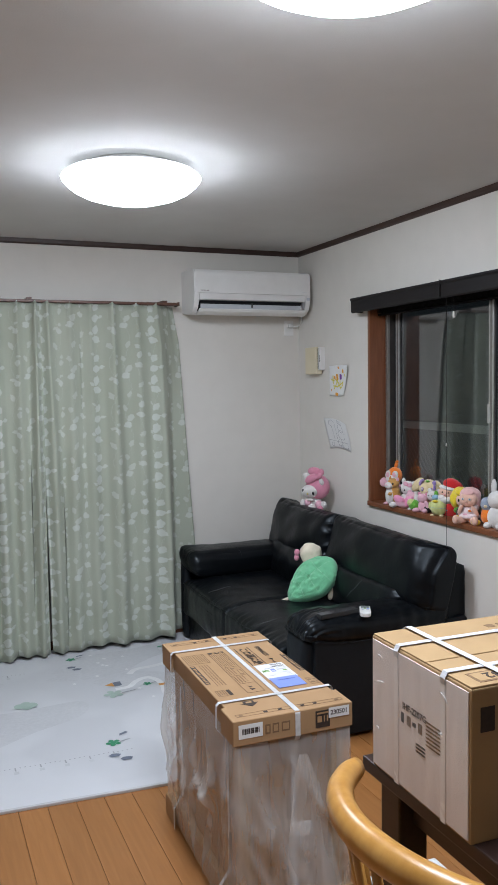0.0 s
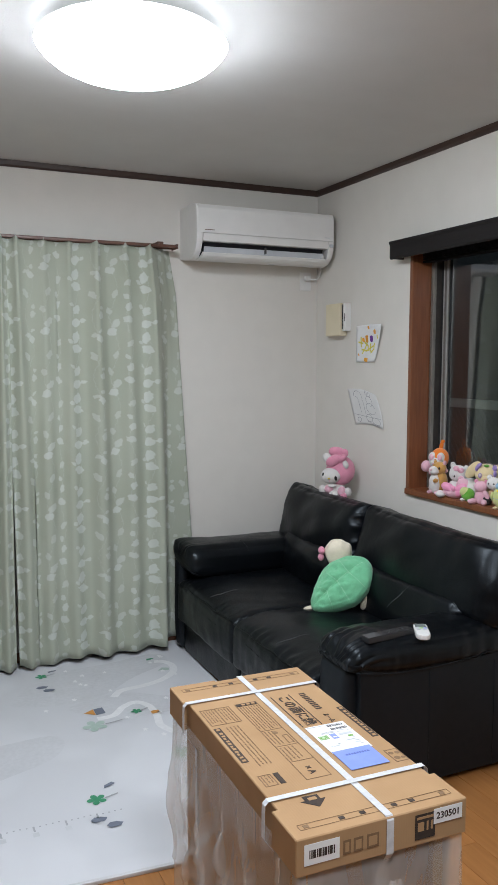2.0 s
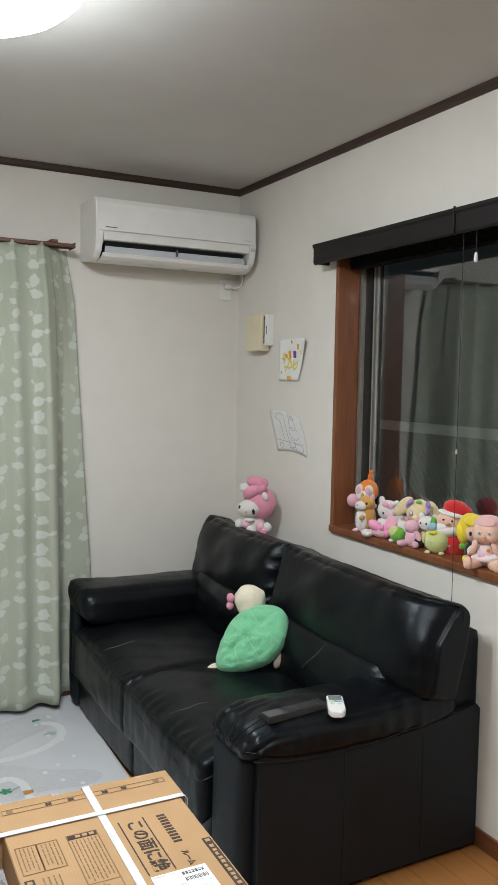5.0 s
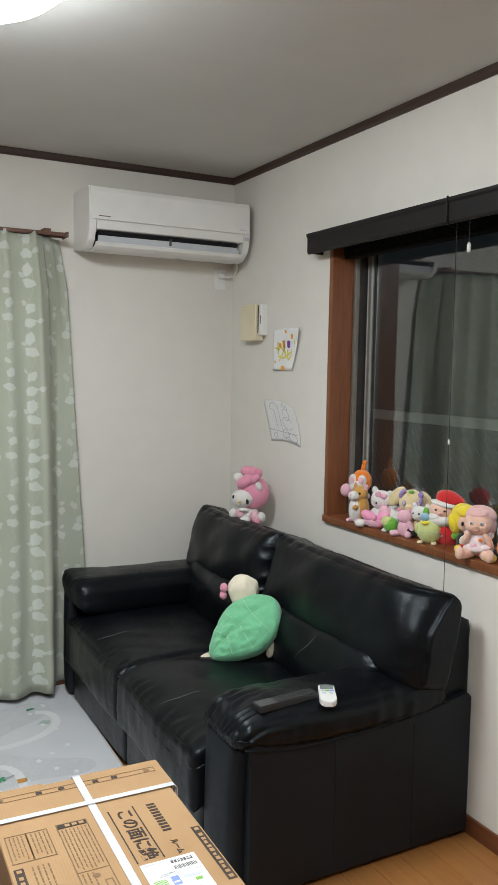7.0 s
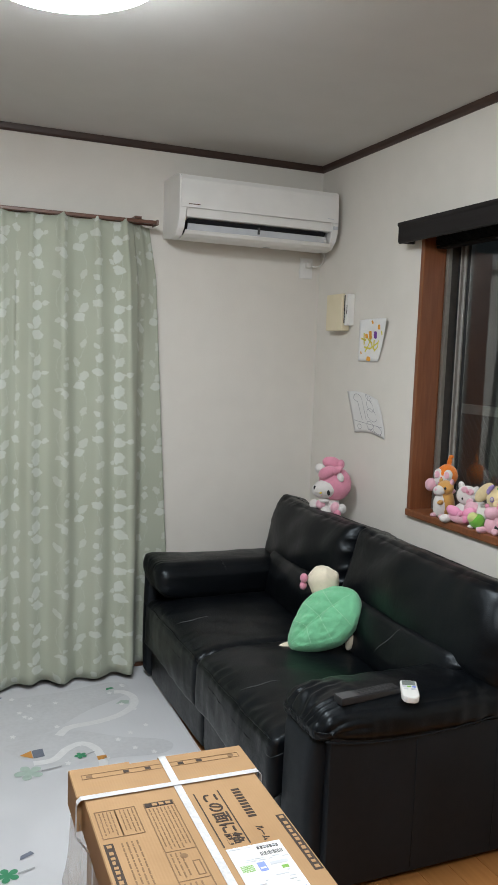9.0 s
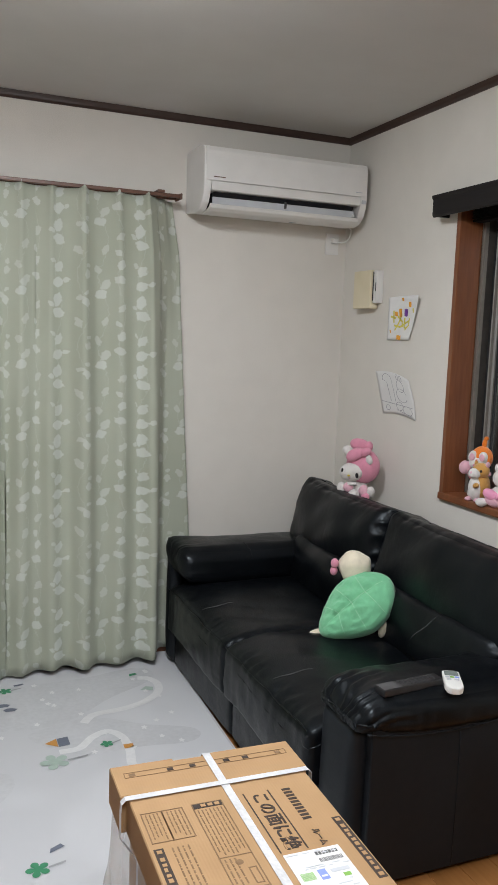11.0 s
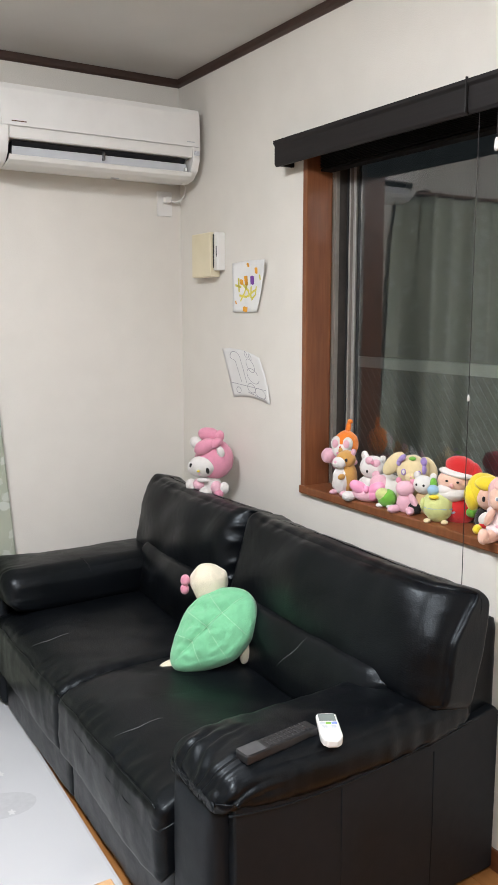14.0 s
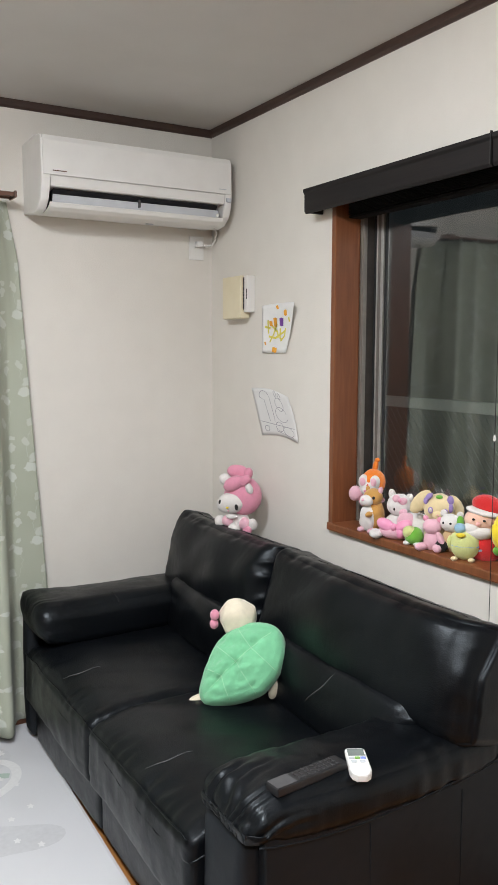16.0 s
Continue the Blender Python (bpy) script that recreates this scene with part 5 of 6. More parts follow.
for k in range(26):
    lx, ly, ln = rnd.uniform(0.033, 0.118), rnd.choice((0.012, 0.006, -0.022, -0.027, -0.064, -0.072, -0.080, -0.088, -0.096)), rnd.uniform(0.005, 0.016)
    mark(lx, min(lx + ln, 0.127), ly - 0.0011, ly + 0.0011, M_FLAP, "label_bar", 0.0005)
for k in range(9):
    mark(0.052 + k * 0.0065, 0.0570 + k * 0.0065, -0.136, -0.130, M_STAMP, "slip_bar", 0.0010)
# front face of the top cap
YF = -LY - 0.0008
part("barcode_label", box(-0.170, -0.098, YF - 0.0006, YF, LZ - 0.052, LZ - 0.012), M_PAPER, lid, "white barcode sticker")
for k in range(14):
    part("barcode_line", box(-0.160 + k * 0.0038, -0.158 + k * 0.0038 + 0.0008 * (k % 3), YF - 0.0010, YF - 0.0006, LZ - 0.040, LZ - 0.024), M_INK, lid)
for x0, w in ((-0.090, 0.016), (-0.068, 0.020), (-0.040, 0.026)):
    part("care_sign", box(x0, x0 + w, YF - 0.0004, YF, LZ - 0.05, LZ - 0.022), M_INKL, lid)
    part("care_sign_gap", box(x0 + 0.004, x0 + w - 0.004, YF - 0.0008, YF - 0.0004, LZ - 0.045, LZ - 0.027), M_BOARD, lid)
part("black_patch", box(0.066, 0.112, YF - 0.0004, YF, LZ - 0.060, LZ - 0.010), M_INK, lid, "printed black patch")
for x0, x1, z0, z1 in ((0.070, 0.108, 0.040, 0.045), (0.072, 0.086, 0.016, 0.034), (0.092, 0.096, 0.016, 0.034), (0.102, 0.106, 0.016, 0.034)):
    part("patch_bar", box(x0, x1, YF - 0.0008, YF - 0.0004, LZ - 0.060 + z0, LZ - 0.060 + z1), M_BOARD, lid)
part("date_label", box(0.108, 0.174, YF - 0.0012, YF - 0.0004, LZ - 0.036, LZ - 0.006), M_PAPER, lid, "white sticker with a printed number")
letters("printed_number", "230501", 0.0185, M_INK, lid, Matrix.Translation((0.141, YF - 0.0014, LZ - 0.021)) @ pose(0, 0, 0, 90, 0, 0))
part("side_label", box(-LX + 0.0125, -LX + 0.0137, -0.10, 0.04, LZ - 0.066, LZ - 0.008), M_PAPER, lid, "pale sticker on the side")

# ---- table with the second carton ----
TZ = 0.75
table = root("dining_table", (1.747, 1.345, 0.0), "dark brown wooden dining table", "table")
part("tabletop", box(-0.70, 0.70, -0.70, 0.71, TZ - 0.03, TZ, 0.004), M_TABLE, table)
for x0, x1, y0, y1 in ((-0.64, 0.64, 0.60, 0.625), (-0.64, 0.64, -0.625, -0.60), (-0.645, -0.62, -0.60, 0.60), (0.62, 0.645, -0.60, 0.60)):
    part("apron", box(x0, x1, y0, y1, TZ - 0.11, TZ - 0.03, 0.002), M_TABLE, table)
for x, y in ((-0.64, 0.64), (0.64, 0.64), (-0.64, -0.64), (0.64, -0.64)):
    part("leg", box(x - 0.035, x + 0.035, y - 0.035, y + 0.035, 0, TZ - 0.03, 0.004), M_TABLE, table)

cart = root("appliance_carton", (1.308, 1.838, TZ), "closed brown appliance carton with a film-covered side and white straps", "carton", -1.5)
CX, CYH, CZ = 0.264, 0.169, 0.279
shell = part("box_body", box(-CX, CX, -CYH, CYH, 0, CZ, 0.003), M_BOARD2, cart)
part("top_flap", box(-CX + 0.002, CX - 0.002, -CYH + 0.002, -0.03, CZ, CZ + 0.004, 0.0015), M_BOARD2, cart)
part("top_flap", box(-CX + 0.002, CX - 0.002, -0.026, CYH - 0.002, CZ, CZ + 0.004, 0.0015), M_BOARD2, cart)
b = bmesh.new()
n = 24
g = [[b.verts.new((-CX - 0.003 - 0.004 * abs(noise.noise(Vector((i * 0.35, j * 0.3, 1)))) * (1 if 0 < i < n and 0 < j < n else 0), -CYH + 0.004 + (2 * CYH - 0.008) * i / n, 0.004 + (CZ - 0.008) * j / n)) for j in range(n + 1)] for i in range(n + 1)]
for i in range(n):
    for j in range(n):
        b.faces.new((g[i][j], g[i + 1][j], g[i + 1][j + 1], g[i][j + 1])).smooth = True
part("film", b, M_FILM2, cart, "milky plastic film over the carton's end", True)
part("end_sheet", box(-CX - 0.0022, -CX - 0.0004, -CYH + 0.006, CYH - 0.006, 0.006, CZ - 0.006), M_SHEET, cart, "white sheet under the film")
TURNED = Matrix.Translation((-CX - 0.0026, 0, 0)) @ Matrix(((0, 0, -1, 0), (-1, 0, 0, 0), (0, 1, 0, 0), (0, 0, 0, 1)))
letters("printed_code", "IHF-2207G", 0.0185, M_INK, cart, TURNED @ Matrix.Translation((-0.006, 0.172, 0)), "printed type code")
PXE = -CX - 0.0028


def stamp(name, y0, y1, z0, z1, material=M_INKL):
    part(name, box(PXE, PXE + 0.0003, y0, y1, z0, z1), material, cart)


for k, (w, m) in enumerate(((0.010, M_INK), (0.014, M_INKL), (0.012, M_INK), (0.014, M_INKL))):
    stamp("print_patch", 0.052 - k * 0.020 - w, 0.052 - k * 0.020, 0.138 + 0.006 * (k == 2), 0.158 - 0.006 * (k == 2), m)
for r in range(7):
    stamp("print_line", -0.092 + 0.006 * (r % 3), -0.034, 0.124 + r * 0.0075, 0.1272 + r * 0.0075)
for r in range(3):
    stamp("print_line", -0.032, 0.000, 0.098 + r * 0.007, 0.102 + r * 0.007, M_INK)
for y, z, ln, up in ((0.128, 0.245, 0.02, 0.0), (0.130, 0.19, 0.034, -0.3), (-0.096, 0.24, 0.026, 0.5), (-0.085, 0.165, 0.02, -0.4), (0.138, 0.09, 0.012, 0.2)):
    part("film_crease", tube([(PXE - 0.003, y + ln * (t - 0.5), z + up * ln * (t - 0.5) + 0.004 * math.sin(t * 3)) for t in (0, 0.25, 0.5, 0.75, 1)], [0.0004, 0.0012, 0.0016, 0.0012, 0.0004], sides=6), M_FILM, cart, "glossy crease in the film", True)
for y in (0.070, -0.090):
    strap("strap", [(-CX - 0.0026, y, CZ - 0.016), (-CX - 0.0045, y, CZ - 0.004), (-CX + 0.002, y, CZ + 0.007), (CX, y, CZ + 0.006), (CX + 0.003, y, 0)], (0, 1, 0), 0.015, cart)
    strap("strap_under_film", [(-CX - 0.0026, y, 0.002), (-CX - 0.0026, y, CZ - 0.018)], (0, 1, 0), 0.015, cart, M_BANDP)
strap("strap", [(-0.185, CYH + 0.003, 0.0), (-0.185, CYH + 0.002, CZ), (-0.18, CYH - 0.006, CZ + 0.0085), (-0.175, -CYH + 0.004, CZ + 0.0085), (-0.175, -CYH - 0.003, CZ - 0.002), (-0.175, -CYH - 0.003, 0)], (1, 0, 0), 0.015, cart)
for k in range(4):
    part("maker_bar", box(-0.245 + k * 0.042, -0.215 + k * 0.042, -CYH - 0.0008, -CYH - 0.0003, 0.20, 0.245), M_INK, cart, "large dark printed mark")
part("print_tag", box(-0.235, -0.15, -0.155, -0.11, CZ + 0.0042, CZ + 0.0047), M_INKL, cart)
part("print_tag", box(-0.230, -0.155, -0.150, -0.115, CZ + 0.0048, CZ + 0.0052), M_BOARD2, cart)
letters("printed_mark", "32", 0.034, M_INK, cart, Matrix.Translation((-0.192, -0.132, CZ + 0.0056)) @ pose(0, 0, 0, 0, 0, 180), "printed number in its frame")
part("printed_bar", box(-0.14, -0.11, -0.155, -0.11, CZ + 0.0042, CZ + 0.0047), M_INK, cart)
for k in range(7):
    part("printed_bar", box(-0.02 + k * 0.03, 0.0 + k * 0.03, 0.10, 0.118, CZ + 0.0042, CZ + 0.0047), M_INKL, cart)

# ---- bent-wood chair ----
chair = root("dining_chair", (1.088, 1.693, 0.0), "honey-coloured wooden chair with a curved bent-wood back", "chair")
bow = []
for i in range(29):
    a = radians(124 + 112 * i / 28)
    bow.append((0.045 + 0.30 * math.cos(a), 0.30 * math.sin(a), 0.785 + 0.02 * math.cos((a - math.pi) * 1.5)))
part("back_rail", tube(bow, [0.019 + 0.008 * math.sin(math.pi * i / 28) ** 0.5 for i in range(29)], sides=14, flat=1.15), M_CHAIR, chair, "smooth curved honey wood rail", True)
for i in range(3, 27, 4):
    x, y, z = bow[i]
    part("spindle", tube([(x * 0.72, y * 0.74, 0.445), (x * 0.98, y * 0.97, z - 0.012)], 0.009, sides=10), M_CHAIR, chair, smooth=True)
part("seat", cushion((0.215, 0.215, 0.018), 0.016, (0, 0, 0.004), 10, 0, 1, 0, pose(0.02, 0, 0.43)), M_CHAIR, chair, smooth=True)
for x, y in ((-0.16, -0.17), (-0.16, 0.17), (0.19, -0.17), (0.19, 0.17)):
    part("leg", tube([(x * 1.12, y * 1.12, 0.0), (x, y, 0.415)], [0.014, 0.019], sides=10), M_CHAIR, chair, smooth=True)

# white box on the floor behind the package
small = thing("white_box", box(1.36, 1.60, 2.36, 2.56, 0.0, 0.10, 0.006), M_PAPER, "small white box on the floor under the table", "box")

# ---- remotes on the sofa arm ----
rem = root("television_remote", (1.853, 3.620, 0.545), "black television remote lying on the sofa arm", "remote control", 6.0)
part("case", box(-0.10, 0.10, -0.021, 0.021, 0.0, 0.021, 0.005, 3), M_BLACKP, rem)
part("end_plate", box(-0.098, -0.045, -0.019, 0.019, 0.0212, 0.0218), M_GREYP, rem, "grey maker plate")
for i in range(9):
    for j in range(3):
        part("button", box(-0.034 + i * 0.0135, -0.026 + i * 0.0135, -0.015 + j * 0.012, -0.007 + j * 0.012, 0.0205, 0.0225, 0.001, 1), M_BTN, rem)
air = root("air_conditioner_remote", (1.982, 3.604, 0.541), "white air conditioner remote lying on the sofa arm", "remote control", -29.0)
part("case", prism([(-0.024, 0.058), (-0.019, 0.066), (0.019, 0.066), (0.024, 0.058), (0.025, -0.030), (0.021, -0.046), (0.011, -0.056), (-0.011, -0.056), (-0.021, -0.046), (-0.025, -0.030)], "z", 0, 0.019, 0.005, seg=3), M_PLASTIC, air)
part("display", box(-0.019, 0.019, 0.028, 0.060, 0.0188, 0.0196), M_LCD, air, "grey display")
for x, y, m in ((-0.013, 0.018, M_FLAP), (0.0, 0.018, M_GREEN), (0.013, 0.018, M_SLIP), (-0.010, 0.002, M_FLAP), (0.010, 0.002, M_FLAP)):
    part("button", box(x - 0.006, x + 0.006, y - 0.005, y + 0.005, 0.0188, 0.0202, 0.001, 1), m, air)

# ---- soft toys ----
T = {k: plush("plush_" + k, c) for k, c in {
    "pink": (0.76, 0.31, 0.42), "palepink": (0.79, 0.46, 0.54), "white": (0.74, 0.71, 0.68), "orange": (0.86, 0.23, 0.03), "brown": (0.62, 0.33, 0.09),
    "cream": (0.76, 0.62, 0.36), "lilac": (0.36, 0.26, 0.56), "red": (0.62, 0.03, 0.03), "green": (0.17, 0.46, 0.06), "lime": (0.62, 0.66, 0.27), "sky": (0.28, 0.46, 0.60),
    "yellow": (0.80, 0.62, 0.04), "skin": (0.82, 0.52, 0.40), "rose": (0.82, 0.42, 0.40), "frock": (0.80, 0.66, 0.66), "hair": (0.78, 0.46, 0.44), "dark": (0.02, 0.018, 0.018), "tan": (0.56, 0.38, 0.20), "grey": (0.30, 0.34, 0.42), "shell": (0.20, 0.56, 0.31), "seam": (0.34, 0.66, 0.42), "face": (0.80, 0.72, 0.56)}.items()}


T["satin"] = mixed("pink_satin", (0.80, 0.28, 0.46), (0.86, 0.40, 0.56), 30, 0.28, 0.1, 90)


def toy(name, at, pieces, label, category="soft toy", rz=0.0, size=1.0):
    """A stuffed toy as one plain mesh of soft rounded forms: (place, radii, colour[, turn])."""
    keys, b = [], bmesh.new()
    for k, p in enumerate(pieces):
        pos, r, c = p[:3]
        if c not in keys:
            keys.append(c)
        ball(pos, r, p[3] if len(p) > 3 else (0, 0, 0), keys.index(c), b, 18, 12, 0.05, k + len(name))
    ob = thing(name, b, [T[c] for c in keys], label, category, "soft toys on the window sill" if at[2] < 0.95 and at[0] > 2.5 else "")
    ob.matrix_basis = pose(*at, 0, 0, rz) @ Matrix.Diagonal((*(size if isinstance(size, tuple) else (size,) * 3), 1))
    return ob


SZ = OZ0 + 0.022
# in each toy's own frame x points to its front; all look into the room
toy("squirrel_toy", (2.612, 4.345, SZ), [((0, 0, 0.05), (0.033, 0.033, 0.055), "palepink"), ((-0.004, 0.004, 0.150), (0.044, 0.049, 0.047), "orange"), ((0.016, -0.004, 0.134), (0.034, 0.042, 0.030), "white"),
    ((0.024, 0.018, 0.154), (0.022, 0.022, 0.025), "white"), ((0.024, -0.026, 0.154), (0.022, 0.022, 0.025), "white"), ((-0.010, 0.010, 0.205), (0.009, 0.011, 0.024), "orange", (-12, 0, 0)), ((-0.008, 0.018, 0.226), (0.009, 0.011, 0.008), "orange"),
    ((0.02, -0.060, 0.112), (0.027, 0.028, 0.026), "palepink"), ((0.03, 0.030, 0.098), (0.016, 0.030, 0.014), "palepink"), ((0.02, -0.02, 0.09), (0.020, 0.026, 0.022), "pink"), ((0.025, -0.022, 0.02), (0.025, 0.020, 0.020), "white"), ((0.045, -0.026, 0.157), (0.004, 0.012, 0.014), "palepink"), ((0.045, 0.018, 0.157), (0.004, 0.012, 0.014), "palepink"), ((0.048, -0.005, 0.146), (0.004, 0.004, 0.004), "red"), ((0.047, -0.008, 0.126), (0.005, 0.012, 0.006), "pink")], "orange and white soft toy with a pink pompom, on the sill", rz=216, size=(0.88, 0.85, 1.0))
toy("hamster_toy", (2.564, 4.282, SZ), [((-0.006, 0, 0.050), (0.036, 0.032, 0.052), "brown"), ((0.014, -0.004, 0.046), (0.022, 0.027, 0.044), "white"), ((0.0, 0.002, 0.106), (0.030, 0.030, 0.027), "brown", (0, 10, 0)), ((0.026, -0.002, 0.098), (0.020, 0.022, 0.018), "white"), ((0.042, -0.002, 0.102), (0.006, 0.006, 0.005), "palepink"),
    ((-0.008, 0.024, 0.128), (0.010, 0.006, 0.011), "palepink"), ((-0.004, -0.022, 0.128), (0.008, 0.006, 0.010), "brown"), ((0.026, 0.018, 0.008), (0.018, 0.010, 0.008), "palepink"), ((0.026, -0.02, 0.008), (0.018, 0.010, 0.008), "palepink"), ((0.030, 0.012, 0.058), (0.016, 0.008, 0.009), "brown"), ((0.022, 0.0215, 0.108), (0.005, 0.004, 0.005), "dark")], "brown and white hamster soft toy on the window sill", rz=192, size=1.08)
toy("white_cat_toy", (2.605, 4.205, SZ), [((0, 0, 0.035), (0.036, 0.040, 0.038), "white"), ((0.01, 0.006, 0.098), (0.032, 0.040, 0.038), "white", (-12, 0, 0)), ((0.004, -0.018, 0.132), (0.010, 0.012, 0.017), "white", (10, 0, 0)), ((0.004, 0.036, 0.122), (0.010, 0.012, 0.015), "white", (-40, 0, 0)),
    ((0.036, 0.020, 0.116), (0.008, 0.015, 0.012), "palepink", (20, 0, 0)), ((0.038, 0.000, 0.124), (0.008, 0.013, 0.012), "palepink"), ((0.042, 0.011, 0.118), (0.006, 0.006, 0.006), "pink"), ((0.041, -0.006, 0.090), (0.003, 0.003, 0.005), "dark"), ((0.037, 0.026, 0.088), (0.003, 0.003, 0.005), "dark")], "white cat soft toy with a pink bow", rz=222)
toy("pink_bow_toy", (2.556, 4.155, SZ), [((0, 0, 0.022), (0.028, 0.050, 0.022), "palepink"), ((0.014, 0.026, 0.042), (0.015, 0.028, 0.018), "satin", (30, 0, 0)), ((0.014, -0.026, 0.042), (0.015, 0.028, 0.018), "satin", (-25, 0, 0)), ((0.018, 0.020, 0.024), (0.012, 0.015, 0.017), "satin", (-25, 0, 0)), ((0.024, 0, 0.040), (0.010, 0.009, 0.011), "satin"), ((0.01, -0.056, 0.013), (0.02, 0.02, 0.014), "white")], "pink soft toy with a shiny satin bow", rz=212, size=1.1)
toy("lying_pig_toy", (2.606, 4.118, SZ), [((0, 0, 0.045), (0.036, 0.062, 0.044), "white"), ((0.022, -0.02, 0.055), (0.024, 0.034, 0.032), "palepink"), ((0, -0.05, 0.08), (0.010, 0.016, 0.014), "palepink")], "pale pink rounded soft toy lying on the sill", rz=195)
toy("green_ball_toy", (2.553, 4.068, SZ), [((0, 0, 0.032), (0.030, 0.034, 0.032), "green"), ((0.008, -0.012, 0.044), (0.024, 0.026, 0.024), "lime"), ((0.012, -0.02, 0.008), (0.016, 0.014, 0.008), "white"), ((0.012, 0.02, 0.008), (0.016, 0.014, 0.008), "white")], "green and lime small round soft toy", rz=200, size=0.88)
toy("lop_eared_dog_toy", (2.612, 4.030, SZ), [((0, 0, 0.045), (0.040, 0.05, 0.05), "cream"), ((0.004, 0.004, 0.112), (0.044, 0.056, 0.044), "cream"), ((0.000, -0.062, 0.128), (0.015, 0.025, 0.046), "cream", (-48, 0, 0)), ((-0.010, 0.062, 0.116), (0.015, 0.024, 0.040), "cream", (38, 0, 0)),
    ((0.030, -0.030, 0.150), (0.010, 0.016, 0.009), "lilac", (35, 0, 0)), ((0.024, -0.040, 0.136), (0.010, 0.010, 0.011), "lilac"), ((0.024, 0.045, 0.140), (0.010, 0.012, 0.014), "lilac"), ((0.028, 0.046, 0.118), (0.010, 0.010, 0.014), "lilac"), ((0.043, -0.022, 0.112), (0.005, 0.009, 0.010), "lilac"), ((0.043, 0.030, 0.108), (0.005, 0.009, 0.010), "lilac"), ((0.0465, -0.022, 0.113), (0.003, 0.005, 0.006), "white"), ((0.0465, 0.030, 0.109), (0.003, 0.005, 0.006), "white"), ((0.044, 0.004, 0.097), (0.012, 0.020, 0.014), "cream"), ((0.056, 0.004, 0.100), (0.003, 0.004, 0.003), "rose"), ((0.028, 0.006, 0.150), (0.014, 0.013, 0.006), "green")], "cream lop-eared dog soft toy with lilac bows", rz=222, size=(0.95, 0.84, 1.03))
toy("pink_bear_toy", (2.556, 3.992, SZ), [((0, 0, 0.030), (0.022, 0.026, 0.032), "palepink"), ((0.004, 0, 0.072), (0.024, 0.028, 0.024), "palepink"), ((0, 0.022, 0.094), (0.006, 0.009, 0.009), "pink"), ((0, -0.022, 0.094), (0.006, 0.009, 0.009), "pink"), ((0.022, 0.024, 0.012), (0.026, 0.013, 0.012), "palepink", (0, 0, 25)), ((0.022, -0.024, 0.012), (0.026, 0.013, 0.012), "palepink", (0, 0, -25)), ((0.012, 0.03, 0.04), (0.012, 0.010, 0.024), "palepink", (30, 0, 0))], "small pink bear soft toy sitting", rz=205)
toy("white_bear_toy", (2.592, 3.950, SZ), [((0, 0, 0.032), (0.026, 0.03, 0.036), "tan"), ((0.008, 0, 0.088), (0.026, 0.032, 0.027), "white"), ((0, 0.026, 0.112), (0.008, 0.011, 0.011), "white"), ((0, -0.026, 0.112), (0.008, 0.011, 0.011), "white"), ((0.02, 0.035, 0.02), (0.016, 0.03, 0.016), "tan"), ((0.02, -0.02, 0.02), (0.02, 0.022, 0.02), "dark"), ((0.030, 0.010, 0.09), (0.004, 0.004, 0.004), "dark"), ((0.030, -0.012, 0.09), (0.004, 0.004, 0.004), "dark")], "small white bear soft toy with tan body", rz=200)
toy("red_hat_toy", (2.606, 3.845, SZ), [((0, 0.010, 0.036), (0.040, 0.050, 0.046), "red"), ((0.010, -0.004, 0.108), (0.036, 0.042, 0.034), "skin"), ((0.020, -0.008, 0.078), (0.032, 0.046, 0.022), "white"), ((0.028, -0.020, 0.088), (0.024, 0.024, 0.016), "white"), ((0.006, 0.004, 0.130), (0.040, 0.048, 0.011), "white", (-10, 0, 0)), ((-0.004, 0.012, 0.146), (0.034, 0.042, 0.028), "red", (-12, 0, 0)), ((-0.006, 0.048, 0.126), (0.022, 0.020, 0.034), "red", (14, 0, 0)), ((-0.002, 0.056, 0.092), (0.012, 0.012, 0.012), "white"),
    ((0.046, -0.014, 0.115), (0.003, 0.004, 0.003), "dark"), ((0.045, 0.014, 0.113), (0.003, 0.004, 0.003), "dark"), ((0.048, -0.001, 0.104), (0.007, 0.006, 0.006), "rose"), ((0.02, -0.054, 0.098), (0.012, 0.010, 0.018), "green"), ((0.026, 0.050, 0.034), (0.020, 0.016, 0.014), "green")], "red-hatted white-bearded winter doll on the sill", "doll", rz=212, size=1.06)
toy("lime_bird_toy", (2.558, 3.862, SZ), [((0, 0, 0.046), (0.038, 0.044, 0.046), "lime"), ((0, 0, 0.044), (0.0386, 0.0446, 0.010), "sky"), ((0.014, -0.012, 0.092), (0.017, 0.017, 0.015), "sky"), ((0.030, -0.006, 0.076), (0.012, 0.014, 0.007), "yellow"), ((0.024, 0.024, 0.006), (0.014, 0.010, 0.006), "cream"), ((0.024, -0.024, 0.006), (0.014, 0.010, 0.006), "cream"), ((0, 0.046, 0.034), (0.010, 0.016, 0.008), "grey", (20, 0, 0)), ((0.012, -0.040, 0.050), (0.014, 0.008, 0.018), "lime")], "lime green round bird soft toy", rz=212)
